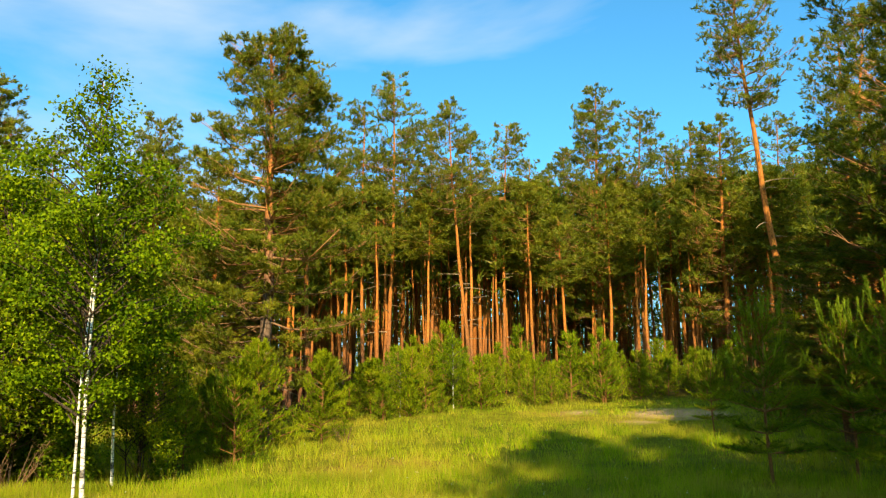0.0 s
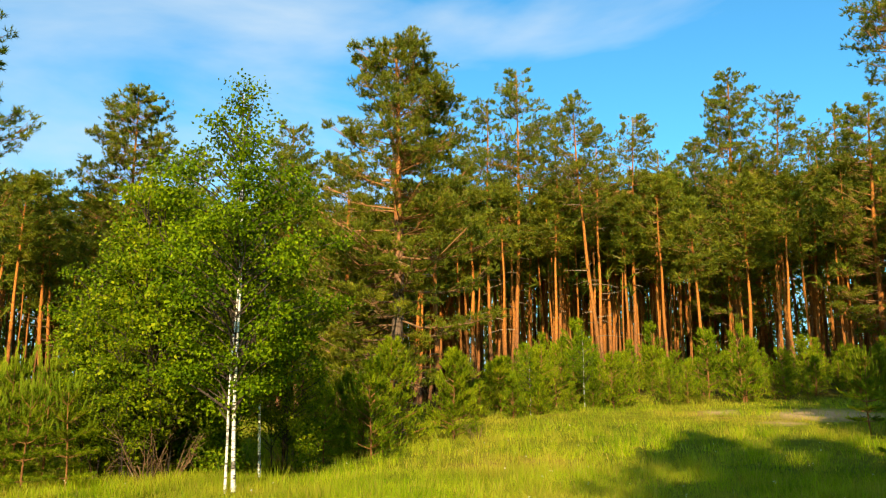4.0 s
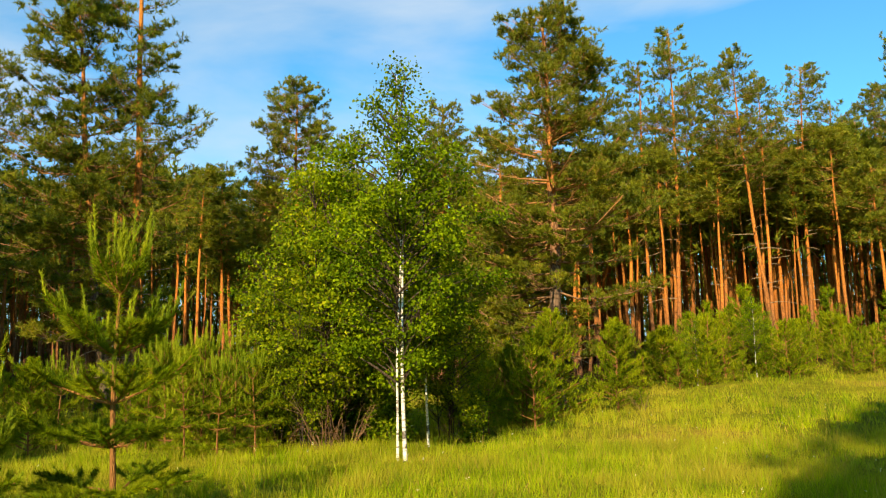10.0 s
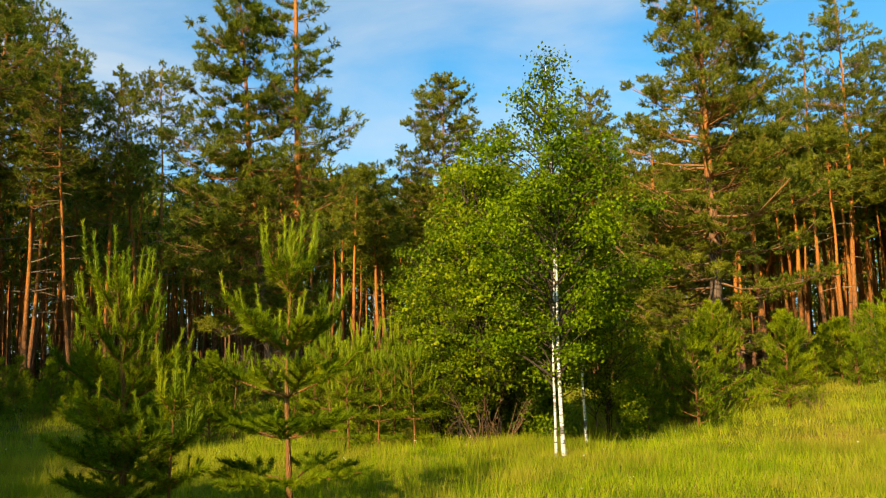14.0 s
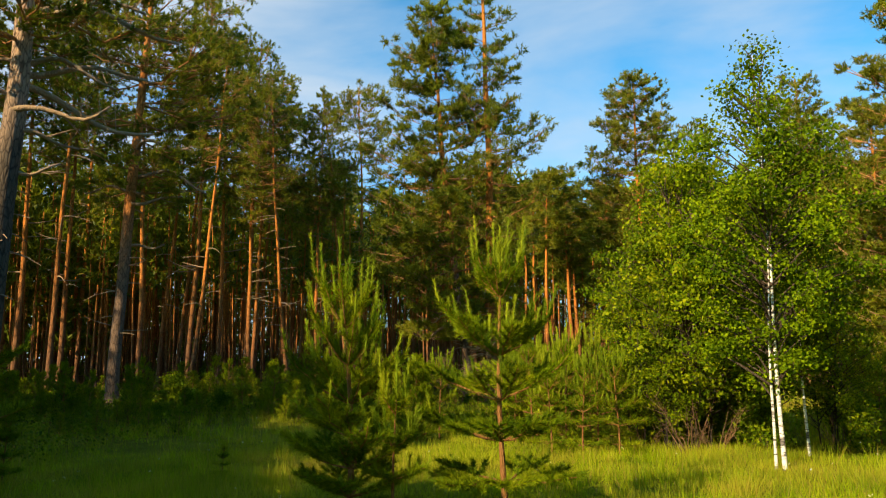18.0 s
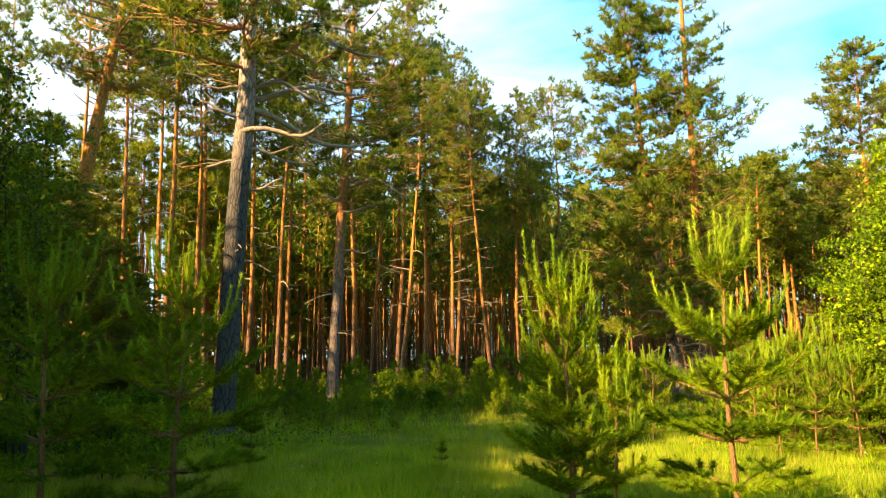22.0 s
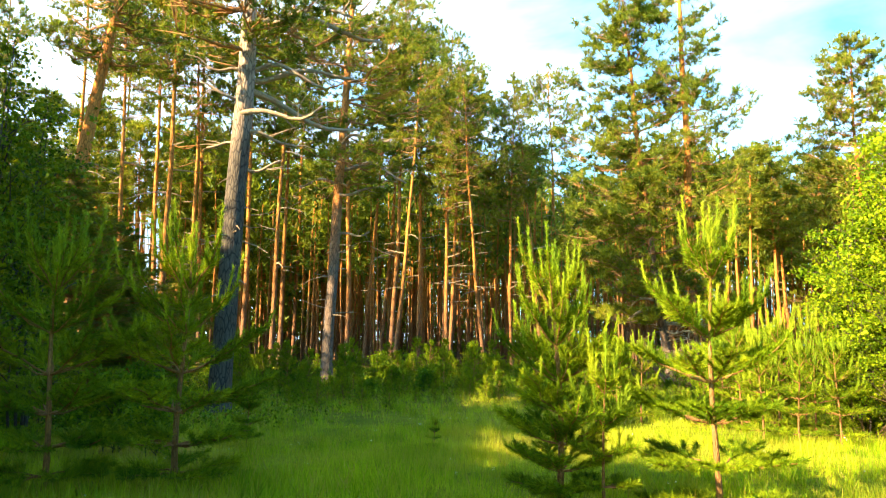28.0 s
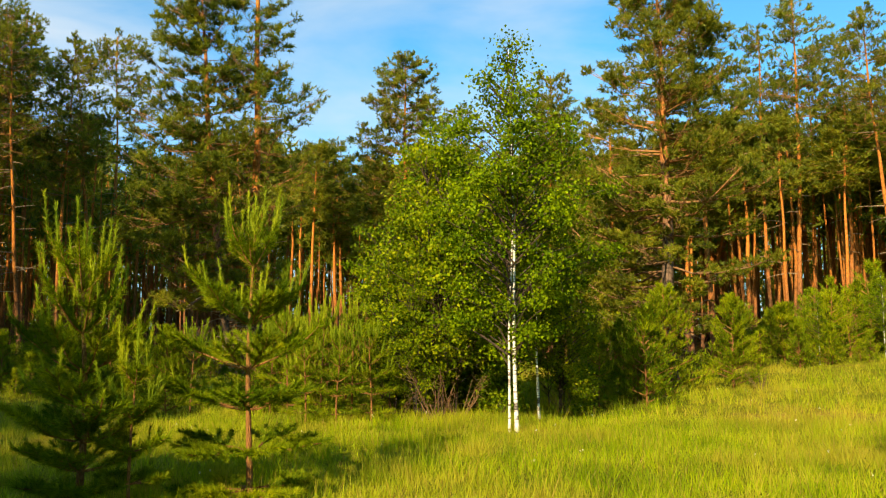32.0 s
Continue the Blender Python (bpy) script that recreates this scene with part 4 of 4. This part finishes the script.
    open_sky = (bearing > 51.3) & (bearing < 53.4) & (cen[:, 2] > 5.5)          # a ride through the stand
    tufts(green, cen[~open_sky], way[~open_sky], 8, 0.5, 0.11, 0.7, rng)
    tagged(new("deep_forest_stems", wood.mesh("deep_forest_stems", PINE_BARK)), "crowded far pine stems deep in the forest", "trees", "", "stuff")
    tagged(new("deep_forest_foliage", green.mesh("deep_forest_foliage", NEEDLE)), "dark massed needle foliage deep in the forest", "trees", "", "stuff")


deep_forest()

# ---- unseen pines outside the walk's view, added to cast the clearing's shade ----
shade_tall = pine(17, 0.22, 0.34, 4.0, 32, 67, 1, 0, dead=0, tuft=0.5, count=9, width=0.09, dome=0.0, clump=0.6)
plant(shade_tall, [stand(-175.4, 7.6, 0.93, 0, 0, 0.05, 0.44), stand(-167.7, 9.3, 0.9, 90, 0, 0.05, 0.7), stand(-156.6, 12.3, 1.0, 200), stand(171.0, 11.5, 1, 150), stand(-160.6, 19.2, 1, 20), stand(-144.9, 20.7, 0.95, 60), stand(-120.6, 20.9, 0.9, 140),
                   stand(-100.1, 19.3, 0.85, 10), stand(-84.3, 16.3, 0.9, 77), stand(-107.4, 10.4, 1.0, 70), stand(-90.1, 18.1, 0.9, 300), stand(164.1, 16.7, 0.95, 33), stand(175.1, 15.2, 1.0, 120), stand(174.1, 20.5, 0.95, 180), stand(101.7, 14.2, 0.68, 15), stand(104.4, 18.3, 0.85, 200), stand(93.6, 19.5, 0.7, 80), stand(90.3, 24.3, 0.75, 40),  stand(-75.6, 28.2, 0.8, 300)],
      "unseen tall Scots pine added to cast shade on the clearing", "tree", "clearing pines")
# outer ring of unseen pines, added to cut the skylight
plant(copy_thing(shade_tall, stand(100, 36, 0.95, 10)), [stand(100, 36, 0.95, 10)] + [stand(100 + 7.5 * i, 36 + 3 * (i % 3), 0.9 + 0.04 * (i % 4), 70 * i) for i in range(1, 10)] + [stand(-106 - 8 * i, 15 + 3 * (i % 3), 0.9, 50 * i) for i in range(9)],
      "unseen tall Scots pine added to cast shade on the clearing", "tree", "clearing pines")
shade_low = pine(9, 0.13, 0.16, 2.3, 30, 71, 1, 0, dead=0, tuft=0.45, count=9, width=0.08, dome=0.0, clump=0.5)
plant(shade_low, [stand(100.6, 11.3, 0.82, 0), stand(107.5, 14.0, 1.0, 100), stand(95.1, 15.5, 1.1, 220), stand(91.1, 17.3, 1.1, 310), stand(87.1, 19.7, 1.4, 20), stand(82.0, 22.2, 1.35, 80), stand(102.7, 16.2, 1.1, 150), stand(107.6, 18.3, 1.1, 60), stand(96.9, 20.7, 1.05, 10),
                  stand(90.8, 23.7, 1.0, 99), stand(87.3, 27.0, 1.0, 160), stand(103.5, 14.9, 0.95, 270), stand(117.0, 19.4, 1.3, 30), stand(-71.1, 19.2, 0.9, 10), stand(-114.8, 10.7, 1.2, 170), stand(-68.4, 25.2, 1.0, 50)],
      "unseen bushy middle-sized pine added to shade the clearing edge", "tree", "clearing pines")

# one round-topped pine added out of view to shade the wide sapling
shade_round = pine(7.2, 0.12, 0.12, 1.75, 40, 75, 1, 0, dead=0, tuft=0.4, count=10, width=0.08, dome=1.0, clump=0.4, low_limbs=0.8)
plant(shade_round, [stand(105, 9.0, 1.0, 0)], "unseen bushy middle-sized pine added to shade the clearing edge", "tree", "clearing pines")

# ---- the birch and its thicket ----
birch = broadleaf("birch_tree", 6.6, 2, 1.55, 0.18, 185, 150, 0.062, 81, BIRCH_BARK, BIRCH_LEAF, True, 0.034, 0.42, twin=(-0.125, -0.03), back=0.42)
plant(birch, [stand(-5.35, 12.7, 1, 0)], "twin-stemmed white birch with bright green leaves in the grass", "tree")
birch_b = broadleaf("birch_tree", 5.4, 1, 1.3, 0.3, 130, 62, 0.066, 83, BIRCH_BARK, BIRCH_LEAF, True, 0.03, 0.45)
plant(birch_b, [stand(-6.9, 14.4, 0.85, 0), stand(1.2, 15.8, 0.98, 90), stand(-29.4, 27.6, 0.5, 50), stand(-25.6, 25.6, 0.38, 220)], "slim white-stemmed young birch among the undergrowth", "tree", "young birches")
bush_a = broadleaf("alder_tree", 5.0, 6, 1.35, 0.13, 225, 66, 0.066, 87, DARK_BARK, BUSH_LEAF, False, 0.022, 0.45)
# last two alders stand unseen at the left, added to shade the saplings
plant(bush_a, [stand(0.2, 14.9, 1.12, 0), stand(2.8, 15.6, 0.85, 80), stand(-8.4, 15.4, 0.68, 160), stand(1.6, 14.6, 0.6, 230), stand(3.9, 15.0, 0.62, 130), stand(-1.6, 16.8, 1.1, 300), stand(-4.2, 16.9, 1.05, 20), stand(90, 12.4, 1.25, 140), stand(97, 12.6, 1.35, 200)],
      "leafy alder thicket tree with several thin dark stems", "tree", "thicket trees")
rowan = broadleaf("rowan_tree", 5.2, 4, 1.75, 0.12, 66, 74, 0.064, 79, DARK_BARK, SHADED_ROWAN_LEAF, True, 0.03, 0.45, flat=1.5)
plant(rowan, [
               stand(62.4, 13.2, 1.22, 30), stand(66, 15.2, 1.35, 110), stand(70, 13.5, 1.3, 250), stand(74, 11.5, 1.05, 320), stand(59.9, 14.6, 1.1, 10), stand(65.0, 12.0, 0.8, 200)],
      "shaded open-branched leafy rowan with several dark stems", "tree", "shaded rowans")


def dry_brush(seed):
    """A dead shrub: thin bare brown twigs fanning from the ground."""
    rng = np.random.default_rng(seed)
    root = empty("dead_shrub")
    for k in range(9):
        a, L = rng.uniform(0, 6.28), rng.uniform(0.7, 1.6)
        out = np.array([math.cos(a), math.sin(a), 0]) * rng.uniform(0.2, 0.7)
        s = np.linspace(0, 1, 5)
        pts = np.array([0, 0, -0.05]) + out * 0.15 + s[:, None] * L * unit(out + np.array([0, 0, 1.0])) + rng.normal(0, 0.03, (5, 3))
        twig = Shape()
        tube(twig, pts, 0.012 * (1 - 0.8 * s) + 0.002, 4)
        for _ in range(9):
            t = rng.uniform(0.25, 1)
            p = np.array([np.interp(t, s, pts[:, j]) for j in range(3)])
            d = unit(out + np.array([0, 0, 0.5]) + rng.normal(0, 0.6, 3)) * rng.uniform(0.15, 0.5)
            tube(twig, np.stack([p, p + d]), [0.005, 0.002], 3)
        part("twig", twig, TWIG_BARK, root)
    return root


plant(dry_brush(77), [stand(0.4, 14.4, 0.9, 0), stand(-1.1, 14.6, 0.75, 90), stand(3.4, 15.0, 0.8, 200), stand(-8.9, 15.4, 0.6, 300), stand(15.0, 26, 1.5, 50), stand(14.2, 26.2, 1.3, 150), stand(16.4, 26.5, 1.4, 260), stand(-22.0, 19.8, 0.4, 10)],
      "dry grey-brown dead shrub of bare twigs", "shrub", "dead shrubs")

shrub = broadleaf("leafy_shrub", 1.4, 4, 0.6, 0.05, 34, 30, 0.09, 89, DARK_BARK, BUSH_LEAF, False, 0.014, 0.5)
rng = np.random.default_rng(19)
plant(shrub, [stand(rng.uniform(22, 52), rng.uniform(20, 30), rng.uniform(0.3, 0.6), rng.uniform(0, 360)) for _ in range(18)] + [stand(rng.uniform(10, 56), rng.uniform(22, 31), 0.25 + 0.6 * rng.random() ** 1.8, rng.uniform(0, 360)) for _ in range(36)] + [stand(rng.uniform(52, 74), rng.uniform(10, 17), rng.uniform(0.5, 1.1), rng.uniform(0, 360)) for _ in range(16)] + [stand(rng.uniform(-10.5, 5), rng.uniform(14.6, 18), rng.uniform(0.5, 1.0), rng.uniform(0, 360)) for _ in range(18)],
      "low leafy green shrub on the forest floor", "shrub", "forest floor shrubs")

# ---- young pines on the meadow ----
hero_sapling = young_pine(3.15, 91, (0.05, 0.165, 0.30, 0.43, 0.575, 0.77), 0.26, 0.036, 140, (6, 9), 0.5, True)
plant(hero_sapling, [stand(13.6, 7.9, 0.95, 0)], "young pine with open whorls and tall pale shoots", "young pine", "meadow young pines")
wide_sapling = young_pine(2.75, 93, (0.06, 0.15, 0.25, 0.36, 0.48, 0.62, 0.76), 0.25, 0.04, 130, (7, 9), 1.0, True)
plant(wide_sapling, [stand(24.7, 7.9, 0.96, 40)], "bushy young pine with pale upright new shoots in the grass", "young pine", "meadow young pines")
shade_sapling = young_pine(2.75, 92, (0.09, 0.19, 0.31, 0.45, 0.60, 0.76), 0.32, 0.036, 110, (7, 10), 0.5, True)
plant(shade_sapling, [stand(51.4, 9.0, 1.06, 100), stand(59.3, 9.3, 1.05, 210)],
      "shaded dark green young pine with a brown stem", "young pine", "meadow young pines")
dark_sapling = young_pine(3.0, 95, (0.17, 0.27, 0.38, 0.5, 0.63, 0.77), 0.25, 0.03, 60, (6, 9), 0.6)
plant(dark_sapling, [stand(-51.1, 13.8, 1.02, 20), stand(-55.9, 14.3, 0.98, 150), stand(-58.6, 12.9, 1.05, 250), stand(-47.4, 21.0, 0.7, 10)],
      "shaded young pine with a bare lower stem at the meadow edge", "young pine", "meadow young pines")
small_sapling = young_pine(1.6, 97, (0.18, 0.36, 0.55, 0.74), 0.2, 0.02, 100, (5, 7), 0.5, True)
plant(small_sapling, [stand(21.5, 7.7, 1.0, 0), stand(46.2, 12.5, 0.7, 50), stand(33, 12, 0.35, 80)], "small slim young pine in the meadow grass", "young pine", "meadow young pines")
thicket_sapling = young_pine(2.2, 111, (0.12, 0.3, 0.45, 0.6, 0.76), 0.26, 0.024, 60, (5, 8), 0.6)
plant(thicket_sapling, [stand(5.2, 14.0, 0.8, 0), stand(6.6, 14.8, 0.98, 70), stand(7.7, 13.9, 0.78, 150), stand(8.8, 15.0, 1.0, 210), stand(9.9, 14.1, 0.85, 290), stand(11.2, 15.2, 0.95, 20), stand(12.4, 15.8, 0.8, 120), stand(17.8, 16.0, 0.8, 200), stand(-13.6, 17.5, 0.85, 60), stand(-11.2, 16.4, 0.7, 180)],
      "slim sunlit young pine with brown lower twigs beside the thicket", "young pine", "thicket young pines")
bush_sapling = far_young_pine(2.3, 99, 18, 0.085, 0.012, 14, 0.12)
plant(bush_sapling, [stand(-20.3, 20.2, 1.0, 120), stand(19.4, 16, 0.75, 200), stand(-15.8, 19.5, 1.15, 30), stand(-12.9, 18.6, 0.8, 70)], "dense conical sunlit young pine at the meadow edge", "young pine", "meadow young pines")

thickets = [far_young_pine(2.4, 101), far_young_pine(2.4, 103), far_young_pine(2.4, 107)]
t_poses = [[], [], []]
rng = np.random.default_rng(9)
for i in range(150):            # belt beyond the meadow
    az = rng.uniform(-50, -19.5)
    edge = 22 + (-18 - az) * 0.28
    d = edge + (2.5 if az > -23 else 1.0) + 12 * rng.random() ** 1.4
    t_poses[i % 3].append(stand(az, d, (k := 0.3 + 0.5 * rng.random() + 0.55 * rng.random() ** 5), rng.uniform(0, 360), rng.normal(0, 2), 0.05, k * rng.uniform(0.8, 1.15)))
for i in range(26):             # young pines beside the birch thicket
    az = rng.uniform(5, 14) if i % 3 else rng.uniform(-15, -9.5)
    t_poses[i % 3].append(stand(az, rng.uniform(15.5, 22), rng.uniform(0.55, 0.95), rng.uniform(0, 360)))
for i in range(110):            # low growth under the pines
    az = rng.uniform(14, 62)
    t_poses[i % 3].append(stand(az, rng.uniform(22, 34), rng.uniform(0.25, 0.65), rng.uniform(0, 360)))
for i in range(60):             # sprouts in front of the stand
    t_poses[i % 3].append(stand(rng.uniform(18, 47), rng.uniform(17.5, 25), 0.14 + 0.3 * rng.random() ** 1.5, rng.uniform(0, 360)))
for i in range(13):
    az = rng.uniform(-60, -51)
    t_poses[i % 3].append(stand(az, rng.uniform(20, 29), rng.uniform(0.7, 1.3), rng.uniform(0, 360)))
for built, poses in zip(thickets, t_poses):
    plant(built, poses, "bushy light green young pine of the thicket", "young pine", "thicket young pines")


# ---- worn places where the grass is thin ----
PATCHES = [(18.0, 18.0, 3.0, 1.6, 0.5), (15.5, 17.0, 1.1, 0.6, 1.1), (16.2, 20.5, 1.4, 0.7, 0.3)]


# ---- grass ----
def meadow():
    rng = np.random.default_rng(3)
    shape = Shape()
    for n, r0, r1, lo, hi, w in ((70000, 0.3, 6.5, 0.08, 0.24, 0.009), (230000, 6.0, 15.0, 0.09, 0.32, 0.0085), (120000, 15.0, 32.0, 0.10, 0.32, 0.018)):
        r = np.sqrt(rng.uniform(r0 * r0, r1 * r1, n))
        a = np.radians(rng.uniform(-62, 78, n) if r0 > 1 else rng.uniform(-180, 180, n))
        x, y = -r * np.sin(a), r * np.cos(a)
        x, y = x + rng.normal(0, 0.05, n), y + rng.normal(0, 0.05, n)
        base = np.stack([x, y, ground_z(x, y) - 0.03], 1)
        way = unit(np.array([0, 0, 1.0]) + rng.normal(0, 0.42, (n, 3)))
        tall = 0.7 + 0.6 * np.array([noise.noise((px * 0.6, py * 0.6, 7)) for px, py in zip(x, y)])
        blades(shape, base, way, rng.uniform(lo, hi, n) * np.clip(tall, 0.3, 1.6), w, rng)
    n = 9000                                    # broad blades in the damp shade
    r, a = np.sqrt(rng.uniform(3.5 ** 2, 9.5 ** 2, n)), np.radians(rng.uniform(34, 78, n))
    x, y = -r * np.sin(a), r * np.cos(a)
    blades(shape, np.stack([x, y, ground_z(x, y) - 0.03], 1), unit(np.array([0, 0, 1.0]) + rng.normal(0, 0.4, (n, 3))), rng.uniform(0.2, 0.45, n), 0.014, rng)
    m, each = 1500, 44                          # tussocks of longer blades
    r, a = np.sqrt(rng.uniform(3.5 ** 2, 21 ** 2, m)), np.radians(rng.uniform(-60, 76, m))
    foot = np.repeat(np.stack([-r * np.sin(a), r * np.cos(a)], 1), each, 0) + rng.normal(0, 0.07, (m * each, 2))
    fan = rng.normal(0, 0.3, (m * each, 3))
    fan[:, 2] = 1.0
    blades(shape, np.column_stack([foot, ground_z(foot[:, 0], foot[:, 1]) - 0.03]), unit(fan), rng.uniform(0.18, 0.42, m * each) * np.repeat(rng.uniform(0.6, 1.2, m), each), 0.009, rng)
    keep = np.ones(len(shape.f), bool)
    xy = np.concatenate(shape.v)[::3, :2]
    for px, py, rx, ry, turn in PATCHES:
        u, w = (xy[:, 0] - px) * math.cos(turn) + (xy[:, 1] - py) * math.sin(turn), -(xy[:, 0] - px) * math.sin(turn) + (xy[:, 1] - py) * math.cos(turn)
        keep &= ~(((u / rx) ** 2 + (w / ry) ** 2 < 1) & (rng.random(len(xy)) < 0.4))
    shade_edge = np.hypot(xy[:, 0] - 7, xy[:, 1] - 9)          # thinner on the needle litter under the trees
    keep &= rng.random(len(xy)) > np.clip((shade_edge - 13.5) / 3, 0, 1) * np.where(xy[:, 0] < 3, 0.2, 0.05)
    whole = Shape()
    v = np.concatenate(shape.v).reshape(-1, 3, 3)[keep].reshape(-1, 3)
    whole.add(v, np.arange(len(v)).reshape(-1, 3))
    shape = whole
    ob = new("grass", shape.mesh("grass", GRASS))
    tagged(ob, "long bright green meadow grass with straw-coloured blades", "grass", "", "stuff")
    petals = Shape()
    n = 170
    r, a = rng.uniform(8, 22, n), np.radians(rng.uniform(-55, 72, n))
    x, y = -r * np.sin(a), r * np.cos(a)
    c = np.repeat(np.stack([x, y, ground_z(x, y) + rng.uniform(0.15, 0.32, n)], 1), 5, 0)
    leaves(petals, c + rng.normal(0, 0.008, c.shape), 0.015, rng)
    tagged(new("meadow_flowers", petals.mesh("meadow_flowers", PETAL)), "tiny white and yellow flowers scattered in the grass", "flowers", "", "stuff")


def forest_floor():
    """Low broad-leaved herbs and berry plants that cover the ground under the trees. Darker than the grass, they also
    stand in for ground shade.
    """
    rng = np.random.default_rng(29)
    herbs = Shape()
    for n, near, far, size in ((90000, 14.0, 34.0, 0.07),):
        r, az = np.sqrt(rng.uniform(near ** 2, far ** 2, n)), rng.uniform(22, 82, n)
        x, y = -r * np.sin(np.radians(az)), r * np.cos(np.radians(az))
        share = np.clip((az - 27) / 24, 0, 1) + np.clip((r - 20) / 4, 0, 1)
        patch = np.array([0.6 * noise.noise((px * 0.4, py * 0.4, 11)) + 0.7 * noise.noise((px * 1.9, py * 1.9, 5)) for px, py in zip(x, y)])
        keep = rng.random(n) < np.clip((share - 0.5 + 0.7 * patch) * 1.3, 0.0, 0.8)
        x, y = x[keep], y[keep]
        tall = 0.08 + 0.24 * rng.random(len(x)) * np.clip(0.75 + patch[keep], 0.3, 1.4)
        leaves(herbs, np.stack([x, y, ground_z(x, y) + tall], 1), size, rng)
    tagged(new("forest_floor_herbs", herbs.mesh("forest_floor_herbs", HERB_LEAF)), "low dark green herbs and berry plants that also deepen the shade under the pines", "herbs", "", "stuff")


meadow()
forest_floor()
